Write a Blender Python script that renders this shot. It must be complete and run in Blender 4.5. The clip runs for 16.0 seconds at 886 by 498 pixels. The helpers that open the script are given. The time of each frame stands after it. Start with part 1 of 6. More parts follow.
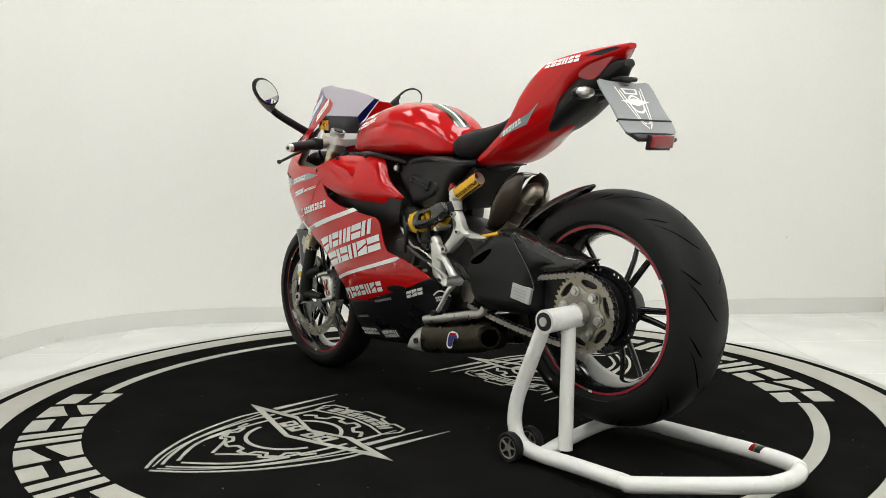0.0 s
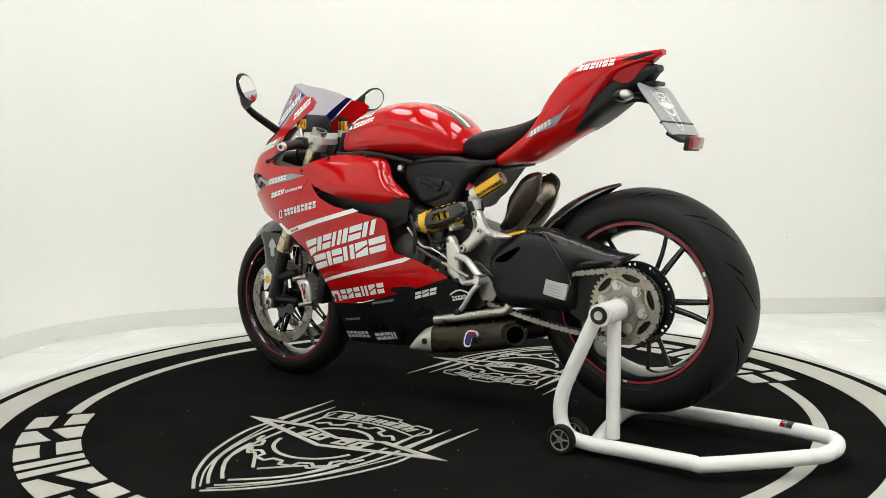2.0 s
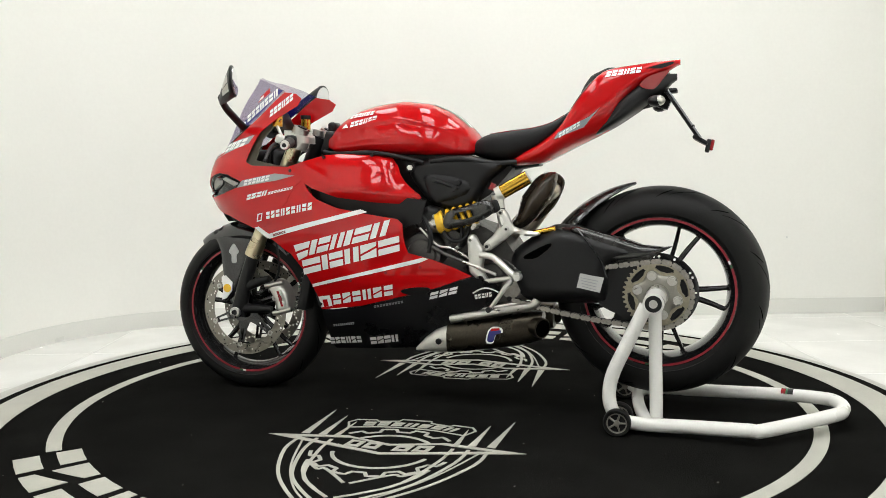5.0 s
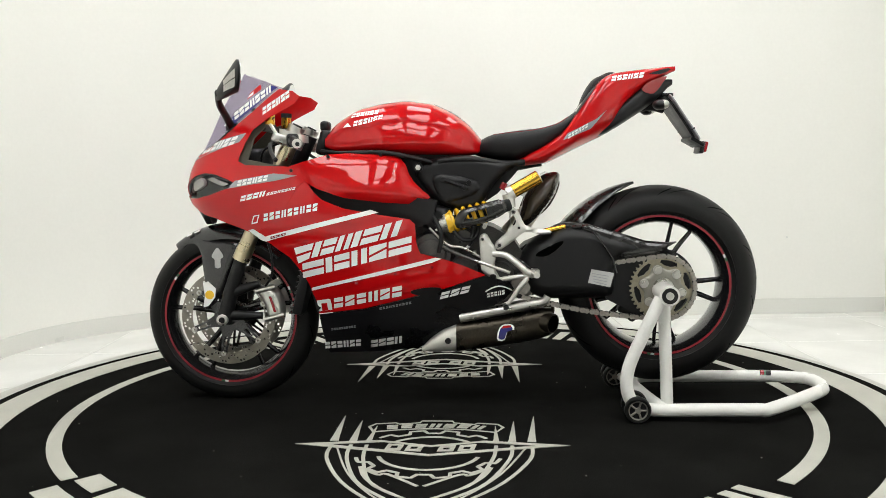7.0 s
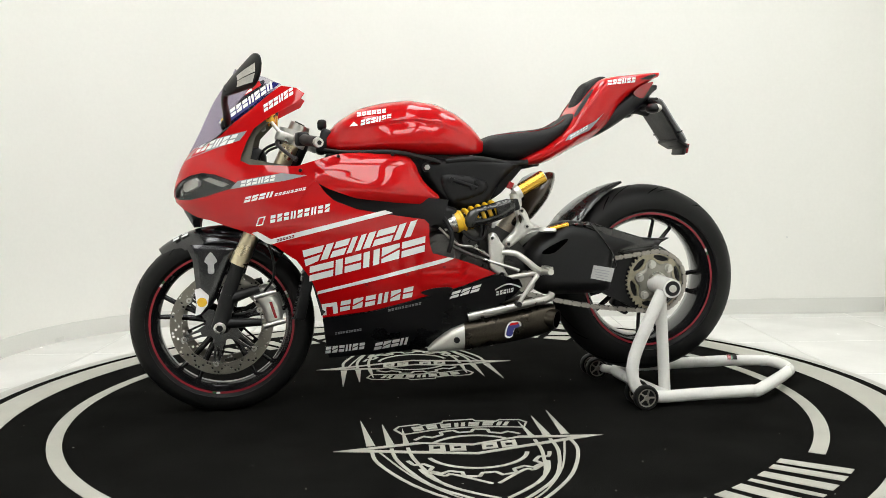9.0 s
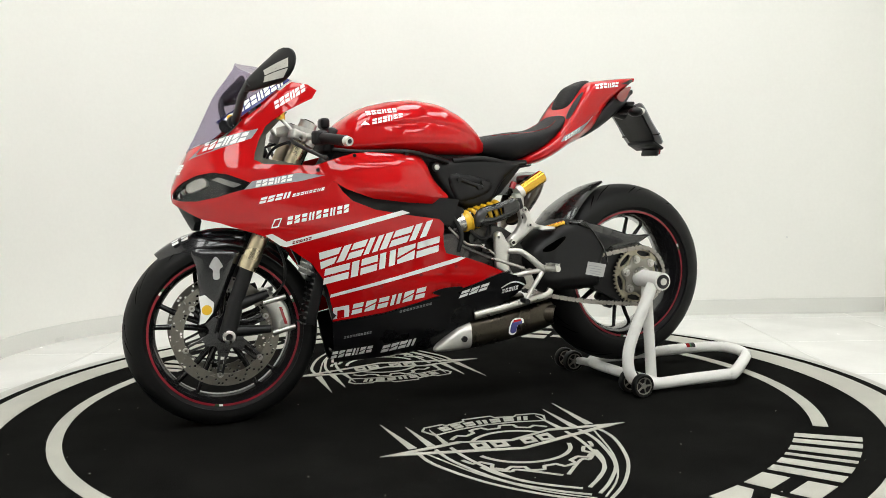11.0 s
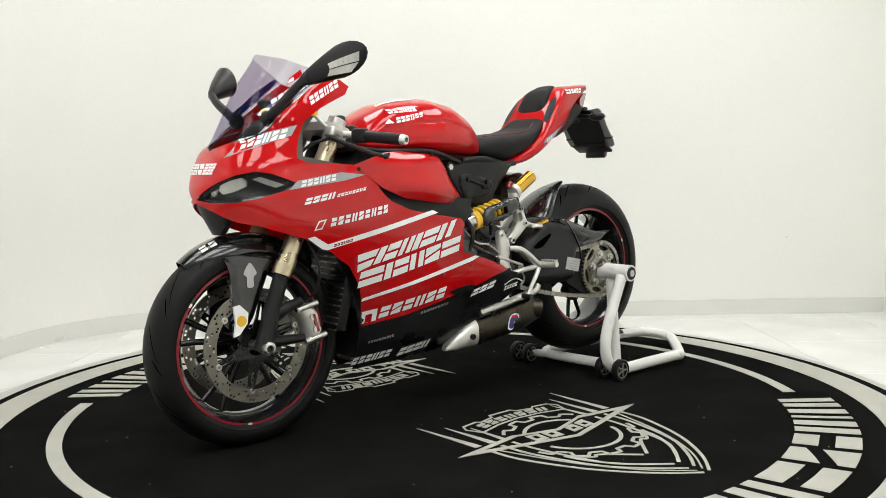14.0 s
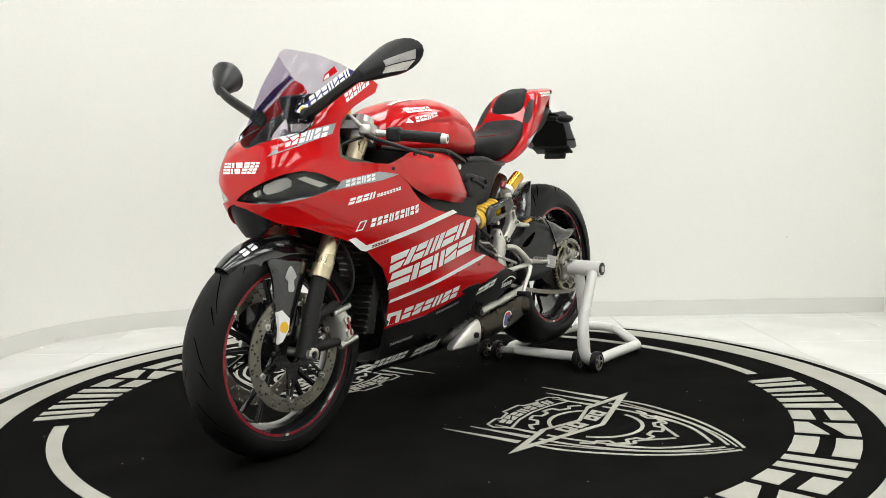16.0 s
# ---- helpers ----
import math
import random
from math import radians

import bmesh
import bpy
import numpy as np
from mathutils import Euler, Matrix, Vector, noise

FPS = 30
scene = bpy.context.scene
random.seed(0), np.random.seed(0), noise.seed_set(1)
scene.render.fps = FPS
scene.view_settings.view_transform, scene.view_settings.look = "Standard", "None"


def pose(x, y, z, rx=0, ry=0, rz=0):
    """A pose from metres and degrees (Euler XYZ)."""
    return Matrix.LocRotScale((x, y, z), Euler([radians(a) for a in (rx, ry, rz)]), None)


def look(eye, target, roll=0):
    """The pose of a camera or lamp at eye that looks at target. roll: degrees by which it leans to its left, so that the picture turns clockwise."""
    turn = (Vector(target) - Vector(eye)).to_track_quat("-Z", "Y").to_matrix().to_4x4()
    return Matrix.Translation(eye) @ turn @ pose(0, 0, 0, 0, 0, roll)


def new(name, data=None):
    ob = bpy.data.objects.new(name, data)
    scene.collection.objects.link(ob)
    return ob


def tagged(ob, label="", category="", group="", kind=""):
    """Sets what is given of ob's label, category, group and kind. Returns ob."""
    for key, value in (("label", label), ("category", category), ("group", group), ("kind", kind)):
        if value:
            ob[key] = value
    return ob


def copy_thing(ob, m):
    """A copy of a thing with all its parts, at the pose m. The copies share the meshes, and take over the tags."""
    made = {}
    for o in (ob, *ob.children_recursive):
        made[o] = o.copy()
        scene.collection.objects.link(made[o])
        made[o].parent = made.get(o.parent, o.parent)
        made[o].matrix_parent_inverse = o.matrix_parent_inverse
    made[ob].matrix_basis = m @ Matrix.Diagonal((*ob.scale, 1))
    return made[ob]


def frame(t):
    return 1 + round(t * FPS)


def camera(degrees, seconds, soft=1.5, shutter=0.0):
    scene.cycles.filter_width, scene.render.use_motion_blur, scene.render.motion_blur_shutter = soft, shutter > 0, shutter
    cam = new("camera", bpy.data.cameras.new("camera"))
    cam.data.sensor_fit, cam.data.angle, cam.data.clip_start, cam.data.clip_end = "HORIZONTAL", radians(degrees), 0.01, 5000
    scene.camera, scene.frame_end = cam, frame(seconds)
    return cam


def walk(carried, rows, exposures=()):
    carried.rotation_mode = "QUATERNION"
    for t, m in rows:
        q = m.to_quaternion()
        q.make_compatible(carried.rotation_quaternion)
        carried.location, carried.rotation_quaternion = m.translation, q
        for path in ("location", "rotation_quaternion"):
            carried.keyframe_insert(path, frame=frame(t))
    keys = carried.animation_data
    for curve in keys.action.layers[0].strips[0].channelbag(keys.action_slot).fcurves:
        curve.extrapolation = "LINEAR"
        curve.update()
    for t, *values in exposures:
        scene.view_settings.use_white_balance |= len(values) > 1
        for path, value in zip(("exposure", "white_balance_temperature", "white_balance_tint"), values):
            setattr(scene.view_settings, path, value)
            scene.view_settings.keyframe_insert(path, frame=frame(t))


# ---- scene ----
from mathutils import geometry
# One full turn takes about 56 s; the camera stands still.
cam = camera(54.3, 16.0, soft=0.8)
EYE = (0.0, -2.94, 0.7794)
AIM = (EYE[0] + math.sin(radians(0.4585)) * math.cos(radians(5.078)), EYE[1] + math.cos(radians(0.4585)) * math.cos(radians(5.078)), EYE[2] - math.sin(radians(5.078)))
STAND_POSE = look(EYE, AIM, -0.886)
walk(cam, [(0, STAND_POSE), (16, STAND_POSE)], exposures=[(0, -0.15, 6500, 10), (0.6, 0.0, 6500, 10), (16, 0.0, 6500, 10)])


def turned(t):
    """The turntable's angle in degrees at t seconds."""
    return 6.4456 * t - 49.644 - 0.0011 * (t - 8.0) ** 2


# ---------------------------------------------------------------- light
world = bpy.data.worlds.new("room_surround")
world.use_nodes = True
world.node_tree.nodes["Background"].inputs[0].default_value = (0.9, 0.92, 1.0, 1)
world.node_tree.nodes["Background"].inputs[1].default_value = 0.3
scene.world = world
PANEL_POWER = 7.0


# ---------------------------------------------------------------- materials
def material(name, color, rough=0.5, metal=0.0, var=0.12, scale=8.0, fine=120.0, bump=0.0, coat=0.0, rough_var=0.08, spec=0.5, emit=0.0, stretch=(1, 1, 1)):
    m = bpy.data.materials.new(name)
    m.use_nodes = True
    nt = m.node_tree
    b = nt.nodes["Principled BSDF"]
    tc = nt.nodes.new("ShaderNodeTexCoord")
    mp = nt.nodes.new("ShaderNodeMapping")
    mp.inputs["Scale"].default_value = stretch
    nt.links.new(tc.outputs["Object"], mp.inputs["Vector"])
    big, small = nt.nodes.new("ShaderNodeTexNoise"), nt.nodes.new("ShaderNodeTexNoise")
    big.inputs["Scale"].default_value, small.inputs["Scale"].default_value = scale, fine
    big.inputs["Detail"].default_value, small.inputs["Detail"].default_value = 4, 3
    for n in (big, small):
        nt.links.new(mp.outputs["Vector"], n.inputs["Vector"])
    add = nt.nodes.new("ShaderNodeMath")
    add.operation = "ADD"
    nt.links.new(big.outputs["Fac"], add.inputs[0])
    nt.links.new(small.outputs["Fac"], add.inputs[1])
    ramp = nt.nodes.new("ShaderNodeMapRange")
    ramp.inputs["From Min"].default_value, ramp.inputs["From Max"].default_value = 0.6, 1.4
    ramp.inputs["To Min"].default_value, ramp.inputs["To Max"].default_value = 1 - var, 1 + var
    nt.links.new(add.outputs[0], ramp.inputs["Value"])
    mul = nt.nodes.new("ShaderNodeVectorMath")
    mul.operation = "SCALE"
    mul.inputs[0].default_value = color
    nt.links.new(ramp.outputs[0], mul.inputs["Scale"])
    nt.links.new(mul.outputs[0], b.inputs["Base Color"])
    rr = nt.nodes.new("ShaderNodeMapRange")
    rr.inputs["From Min"].default_value, rr.inputs["From Max"].default_value = 0.3, 0.7
    rr.inputs["To Min"].default_value, rr.inputs["To Max"].default_value = max(0.0, rough - rough_var), min(1.0, rough + rough_var)
    nt.links.new(big.outputs["Fac"], rr.inputs["Value"])
    nt.links.new(rr.outputs[0], b.inputs["Roughness"])
    b.inputs["Metallic"].default_value = metal
    b.inputs["Specular IOR Level"].default_value = spec
    b.inputs["Coat Weight"].default_value = coat
    b.inputs["Coat Roughness"].default_value = 0.03
    if bump:
        bn = nt.nodes.new("ShaderNodeBump")
        bn.inputs["Strength"].default_value, bn.inputs["Distance"].default_value = bump, 0.002
        nt.links.new(small.outputs["Fac"], bn.inputs["Height"])
        nt.links.new(bn.outputs[0], b.inputs["Normal"])
    if emit:
        b.inputs["Emission Color"].default_value = (*color, 1)
        b.inputs["Emission Strength"].default_value = emit
    return m


def glass(name, color, rough=0.02, ior=1.45):
    """Thin tinted sheet: part clear, part gloss."""
    m = bpy.data.materials.new(name)
    m.use_nodes = True
    nt = m.node_tree
    nt.nodes.remove(nt.nodes["Principled BSDF"])
    tr, gl, fr, mx = (nt.nodes.new("ShaderNode" + n) for n in ("BsdfTransparent", "BsdfGlossy", "Fresnel", "MixShader"))
    tr.inputs["Color"].default_value = (*color, 1)
    gl.inputs["Roughness"].default_value = rough
    fr.inputs["IOR"].default_value = ior
    if ior > 1.18:
        nt.links.new(fr.outputs[0], mx.inputs[0])
    else:
        mx.inputs[0].default_value = 0.011
    nt.links.new(tr.outputs[0], mx.inputs[1])
    nt.links.new(gl.outputs[0], mx.inputs[2])
    nt.links.new(mx.outputs[0], nt.nodes["Material Output"].inputs["Surface"])
    return m


M_WALL = material("white_wall_paint", (0.86, 0.858, 0.815), 0.75, var=0.02, scale=1.2, fine=60, bump=0.05)
M_DARKWALL = material("unseen_wall_dark", (0.20, 0.20, 0.20), 0.8, var=0.08, scale=2, fine=80)
M_CEIL = material("unseen_ceiling_dark", (0.10, 0.10, 0.10), 0.8, var=0.02, scale=2, fine=80)
M_TILE = material("white_floor_tile", (0.80, 0.80, 0.77), 0.22, var=0.025, scale=3, fine=90, rough_var=0.06)
M_GROUT = material("grey_grout", (0.5, 0.5, 0.47), 0.9, var=0.1)
M_BASE = material("pale_skirting", (0.74, 0.74, 0.70), 0.35, var=0.03, scale=4)
M_LED = material("light_panel_glow", (0.985, 0.99, 0.972), 0.5, var=0.0, emit=PANEL_POWER)
M_ALU = material("panel_frame_aluminium", (0.7, 0.7, 0.7), 0.4, metal=0.6)
M_CARPET = material("black_carpet", (0.0088, 0.0088, 0.0081), 0.95, var=0.45, scale=5, fine=400, bump=0.6, spec=0.0)
M_PRINT = material("off_white_carpet_print", (0.44, 0.435, 0.385), 0.9, var=0.10, scale=9, fine=350, bump=0.4, spec=0.15)
M_RIMWOOD = material("grey_platform_edge", (0.42, 0.42, 0.39), 0.6, var=0.15, scale=14)
M_RED = material("red_gloss_paint", (0.50, 0.0030, 0.0044), 0.35, var=0.05, scale=3, fine=300, coat=0.9, rough_var=0.04, spec=0.03)
M_DARKRED = material("dark_red_lens", (0.24, 0.004, 0.007), 0.15, var=0.05, coat=0.6)
M_WHITE = material("white_vinyl", (0.90, 0.90, 0.88), 0.35, var=0.03, coat=0.4)
M_GREY = material("grey_vinyl", (0.30, 0.31, 0.32), 0.35, var=0.05, coat=0.4)
M_BLUE = material("blue_vinyl", (0.012, 0.014, 0.16), 0.3, var=0.05, coat=0.5)
M_YELLOWV = material("yellow_vinyl", (0.85, 0.52, 0.02), 0.35, var=0.04, coat=0.3)
M_BLACKG = material("gloss_black_paint", (0.006, 0.006, 0.007), 0.18, var=0.2, scale=6, coat=0.7)
M_BELLY = material("satin_black_paint", (0.006, 0.006, 0.007), 0.3, var=0.2, scale=6, spec=0.3)
M_BLACKM = material("matt_black_plastic", (0.0075, 0.0075, 0.008), 0.42, var=0.3, scale=14, fine=300, bump=0.12, spec=0.3)
M_CARBON = material("satin_dark_carbon", (0.012, 0.0117, 0.011), 0.26, var=0.12, scale=14, fine=500, coat=0.6)
M_BRONZE = material("bronze_carbon", (0.050, 0.037, 0.025), 0.16, var=0.12, scale=14, fine=500, coat=0.7)
M_SEAT = material("black_seat_vinyl", (0.0065, 0.0065, 0.007), 0.6, var=0.25, scale=10, fine=500, bump=0.35, spec=0.25)
M_RUBBER = material("tyre_rubber", (0.0065, 0.0065, 0.0063), 0.5, var=0.3, scale=12, fine=260, bump=0.15, spec=0.2)
# near-black that paints the shade in tread grooves, outlet and arm hollow
M_SHADE = material("hollow_shade", (0.001, 0.001, 0.001), 0.95, var=0.1, spec=0.0)
M_RIM = material("black_wheel_paint", (0.010, 0.010, 0.011), 0.2, var=0.2, coat=0.5)
M_STRIPE = material("red_rim_tape", (0.28, 0.008, 0.02), 0.4, var=0.12, scale=20)
M_STEEL = material("brushed_steel", (0.56, 0.55, 0.52), 0.32, metal=1.0, var=0.12, scale=25, fine=300)
M_DISC = material("drilled_disc_steel", (0.27, 0.255, 0.22), 0.42, metal=1.0, var=0.12, scale=18, fine=240)
M_SILVER = material("cast_aluminium", (0.66, 0.65, 0.61), 0.38, metal=0.75, var=0.1, scale=20, fine=350, bump=0.15)
M_GOLD = material("gold_anodised", (0.72, 0.42, 0.06), 0.25, metal=1.0, var=0.08)
M_FORK = material("pale_gold_fork", (0.60, 0.52, 0.36), 0.28, metal=1.0, var=0.08)
M_YELLOW = material("yellow_spring_paint", (0.80, 0.48, 0.02), 0.3, var=0.06, coat=0.5)
M_ENGINE = material("dark_engine_casting", (0.07, 0.068, 0.064), 0.4, metal=0.5, var=0.4, scale=22, fine=260, bump=0.35)
M_TITAN = material("heat_tinted_muffler", (0.055, 0.047, 0.036), 0.3, metal=0.9, var=0.35, scale=9, fine=220)
M_PIPE = material("heat_stained_steel", (0.60, 0.54, 0.44), 0.48, metal=1.0, var=0.3, scale=14, fine=180)
M_CHAIN = material("oiled_chain_steel", (0.34, 0.32, 0.29), 0.38, metal=1.0, var=0.25, scale=40)
M_SPROCK = material("worn_sprocket_steel", (0.36, 0.33, 0.25), 0.4, metal=0.9, var=0.15, scale=30)
M_CARRIER = material("dull_cast_carrier", (0.30, 0.29, 0.255), 0.45, metal=0.8, var=0.12, scale=25, fine=260, bump=0.15)
M_STANDW = material("white_powder_coat", (0.78, 0.775, 0.74), 0.32, var=0.05, scale=9, fine=200, coat=0.3)
M_SCREEN = glass("smoked_screen", (0.80, 0.775, 0.835), ior=1.14)
M_LENS = glass("clear_lens", (0.9, 0.9, 0.9), ior=1.1)
M_MIRROR = material("mirror_glass", (0.86, 0.87, 0.87), 0.02, metal=1.0, var=0.0, rough_var=0.0)
M_GREEN = material("green_vinyl", (0.01, 0.10, 0.03), 0.35, var=0.05, coat=0.4)
M_PALE = material("pale_grey_foil", (0.44, 0.44, 0.43), 0.4, var=0.06, coat=0.3)
M_BEIGE = material("inner_fairing_sheen", (0.075, 0.07, 0.05), 0.5, var=0.15)


# ---------------------------------------------------------------- mesh helpers
def part(name, bm, mat, parent=None, label="", smooth=50):
    """Links a bmesh as one mesh object under a thing or part."""
    me = bpy.data.meshes.new(name)
    bm.normal_update()
    bm.to_mesh(me)
    bm.free()
    me.materials.append(mat)
    if smooth:
        me.shade_smooth()
        me.set_sharp_from_angle(angle=radians(smooth))
    ob = new(name, me)
    if parent is not None:
        ob.parent = parent
    if label:
        ob["label"] = label
    return ob


def empty(name, x=0, y=0, z=0):
    ob = new(name)
    ob.location = (x, y, z)
    return ob


def inside(p, loops):
    """Even-odd test of a point against closed loops."""
    x, y = p
    odd = False
    for lp in loops:
        j = len(lp) - 1
        for i in range(len(lp)):
            (x0, y0), (x1, y1) = lp[i], lp[j]
            if (y0 > y) != (y1 > y) and x < (x1 - x0) * (y - y0) / (y1 - y0) + x0:
                odd = not odd
            j = i
    return odd


def dense(lp, step):
    out = []
    for i in range(len(lp)):
        a, b = Vector(lp[i]), Vector(lp[(i + 1) % len(lp)])
        n = max(1, math.ceil((b - a).length / step))
        out += [tuple(a.lerp(b, k / n)) for k in range(n)]
    return out


def sheet(bm, loops, fmap, back=None, step=0.0, sy=None):
    """Fills the even-odd region of 2D loops, mapped by fmap; with back also a rear skin and the walls between."""
    if step:
        loops = [dense(lp, step) for lp in loops]
    pts, edges = [], []
    for lp in loops:
        n0 = len(pts)
        pts += [Vector(p) for p in lp]
        edges += [(n0 + i, n0 + (i + 1) % len(lp)) for i in range(len(lp))]
    rim = len(pts)
    if step:
        xs, ys = [p.x for p in pts], [p.y for p in pts]
        nx, ny = int((max(xs) - min(xs)) / step) + 1, int((max(ys) - min(ys)) / step) + 1
        for i in range(nx):
            for j in range(ny):
                q = (min(xs) + (i + 0.5 + 0.25 * (j % 2)) * step, min(ys) + (j + 0.5) * step)
                if inside(q, loops) and min((q[0] - p.x) ** 2 + (q[1] - p.y) ** 2 for p in pts[:rim]) > (0.4 * step) ** 2:
                    pts.append(Vector(q))
    v2, _, f2, *_ = geometry.delaunay_2d_cdt(pts, edges, [], 0, 1e-6)
    front = [bm.verts.new(fmap(p.x, p.y)) for p in v2]
    rear = [bm.verts.new(back(p.x, p.y)) for p in v2] if back else None
    used = {}
    for f in f2:
        c = sum((v2[i] for i in f), Vector((0, 0))) / len(f)
        if not inside(c, loops):
            continue
        for i in range(len(f)):
            a, b = f[i], f[(i + 1) % len(f)]
            if (b, a) in used:
                used[(b, a)] += 1
            else:
                used[(a, b)] = used.get((a, b), 0) + 1
        bm.faces.new([front[i] for i in f])
        if rear:
            bm.faces.new([rear[i] for i in reversed(f)])
    if rear:
        for (a, b), k in used.items():
            if k == 1:
                bm.faces.new([front[b], front[a], rear[a], rear[b]])
    loose = [v for v in bm.verts if not v.link_faces]
    bmesh.ops.delete(bm, geom=loose, context="VERTS")
    bmesh.ops.recalc_face_normals(bm, faces=bm.faces)
    return bm


def smooth_path(points, per=6, closed=False):
    pts = [Vector(p) for p in points]
    n, out = len(pts), []
    for i in range(n if closed else n - 1):
        p0 = pts[(i - 1) % n] if closed or i else pts[0]
        p1, p2 = pts[i], pts[(i + 1) % n]
        p3 = pts[(i + 2) % n] if closed or i + 2 < n else pts[-1]
        for k in range(per):
            t = k / per
            out.append(0.5 * (2 * p1 + (p2 - p0) * t + (2 * p0 - 5 * p1 + 4 * p2 - p3) * t * t + (3 * p1 - p0 - 3 * p2 + p3) * t ** 3))
    if not closed:
        out.append(pts[-1])
    return out


def loft(bm, rings, caps=True, closed=False):
    vs = [[bm.verts.new(p) for p in r] for r in rings]
    n = len(vs[0])
    for a, b in list(zip(vs, vs[1:])) + ([(vs[-1], vs[0])] if closed else []):
        for i in range(n):
            bm.faces.new((a[i], a[(i + 1) % n], b[(i + 1) % n], b[i]))
    if caps and not closed:
        bm.faces.new(list(reversed(vs[0])))
        bm.faces.new(vs[-1])
    bmesh.ops.recalc_face_normals(bm, faces=bm.faces)
    return bm


def tube(bm, points, radius, seg=12, per=6, closed=False, flat=1.0):
    """Sweeps a round bar along a smooth path; radius a number or a pair (start, end)."""
    pts = smooth_path(points, per, closed) if per > 1 else [Vector(p) for p in points]
    n = len(pts)
    r0, r1 = radius if isinstance(radius, tuple) else (radius, radius)
    rings, side = [], None
    for i, p in enumerate(pts):
        d = (pts[(i + 1) % n] - pts[i - 1]) if closed or 0 < i < n - 1 else (pts[1] - pts[0] if i == 0 else pts[-1] - pts[-2])
        d.normalize()
        if side is None:
            side = d.cross(Vector((0, 0, 1)) if abs(d.z) < 0.9 else Vector((0, 1, 0))).normalized()
        side = (side - d * side.dot(d)).normalized()
        up = side.cross(d)
        r = r0 + (r1 - r0) * i / max(1, n - 1)
        rings.append([p + side * math.cos(a) * r * flat + up * math.sin(a) * r for a in (2 * math.pi * k / seg for k in range(seg))])
    return loft(bm, rings, closed=closed)


def rod(bm, p0, p1, r0, r1=None, seg=16):
    return tube(bm, [p0, p1], (r0, r0 if r1 is None else r1), seg, per=1)


def lathe(bm, profile, center=(0, 0, 0), seg=64, closed=True):
    """Turns a profile of (radius, sideways) round the sideways axis."""
    c = Vector(center)
    rings = [[c + Vector((r * math.cos(a), y, r * math.sin(a))) for r, y in profile] for a in (2 * math.pi * k / seg for k in range(seg))]
    if closed:
        return loft(bm, rings, closed=True)
    vs = [[bm.verts.new(p) for p in r] for r in rings]
    for a, b in zip(vs, vs[1:] + vs[:1]):
        for i in range(len(profile) - 1):
            bm.faces.new((a[i], a[i + 1], b[i + 1], b[i]))
    bmesh.ops.recalc_face_normals(bm, faces=bm.faces)
    return bm


def block(bm, center, size, bevel=0.004, turn=None, seg=2):
    made = bmesh.ops.create_cube(bm, size=1.0)["verts"]
    m = Matrix.Translation(center) @ (turn or Matrix()) @ Matrix.Diagonal((*size, 1))
    bmesh.ops.transform(bm, matrix=m, verts=made)
    if bevel:
        es = {e for v in made for e in v.link_edges}
        bmesh.ops.bevel(bm, geom=list(es), offset=bevel, segments=seg, profile=0.5, affect="EDGES")
    return bm


def slab(bm, loops, y0, y1, step=0.0):
    """A plate in the bike's side plane between two sideways positions."""
    return sheet(bm, loops, lambda x, z: Vector((x, y0, z)), lambda x, z: Vector((x, y1, z)), step)


def circle(cx, cy, r, n=12, ph=0.0):
    return [(cx + r * math.cos(ph + 2 * math.pi * k / n), cy + r * math.sin(ph + 2 * math.pi * k / n)) for k in range(n)]


def rounded(lp, per=4):
    return [(p.x, p.y) for p in smooth_path([(x, y, 0) for x, y in lp], per, True)]


def flat2(lp):
    return [(p[0], p[1]) for p in lp]


def stroke(points, width, w_end=None, per=1):
    """A line of a given width as a closed loop; w_end tapers it."""
    pts = [Vector((*p, 0)) for p in points]
    if per > 1:
        pts = smooth_path(pts, per)
    a, b = [], []
    for i, p in enumerate(pts):
        d = (pts[min(i + 1, len(pts) - 1)] - pts[max(i - 1, 0)]).normalized()
        w = 0.5 * (width + ((w_end if w_end is not None else width) - width) * i / (len(pts) - 1))
        nrm = Vector((-d.y, d.x, 0)) * max(w, 0.0004)
        a.append((p + nrm)[:2])
        b.append((p - nrm)[:2])
    return a + b[::-1]


def blocks(n, gap=0.2, slant=0.15, slit=0.15, widths=None):
    """A row of slanted bars in a unit box, one list of loops a bar: stands for lettering."""
    out, widths = [], widths or (1,) * n
    unit, at = 1.0 / sum(widths), 0.0
    for i, rel in enumerate(widths):
        x0, x1, sl = at * unit, (at + rel - gap) * unit, slant * unit
        at += rel

        def bar(a, b, lo, hi):
            return [(a + sl * lo, lo), (b + sl * lo, lo), (b + sl * hi, hi), (a + sl * hi, hi)]
        kind = 0 if rel < 0.6 else (1, 2, 1, 3, 2, 1, 3)[i % 7]
        h0, h1, w = 0.5 - slit / 2, 0.5 + slit / 2, x1 - x0
        if kind == 0:  # whole bar
            out.append([bar(x0, x1, 0, 1)])
        elif kind == 1:  # bar with a level slit
            out.append([bar(x0, x1, 0, h0), bar(x0, x1, h1, 1)])
        elif kind == 2:  # bar with a slanting slit
            out.append([[(x0, 0), (x1, 0), (x1 + sl * (h0 + 0.15), h0 + 0.15), (x0 + sl * (h0 - 0.15), h0 - 0.15)], [(x0 + sl * (h1 - 0.15), h1 - 0.15), (x1 + sl * (h1 + 0.15), h1 + 0.15), (x1 + sl, 1), (x0 + sl, 1)]])
        else:  # two upright bars
            out.append([bar(x0, x0 + 0.38 * w, 0, 1), bar(x1 - 0.38 * w, x1, 0, 1)])
    return out


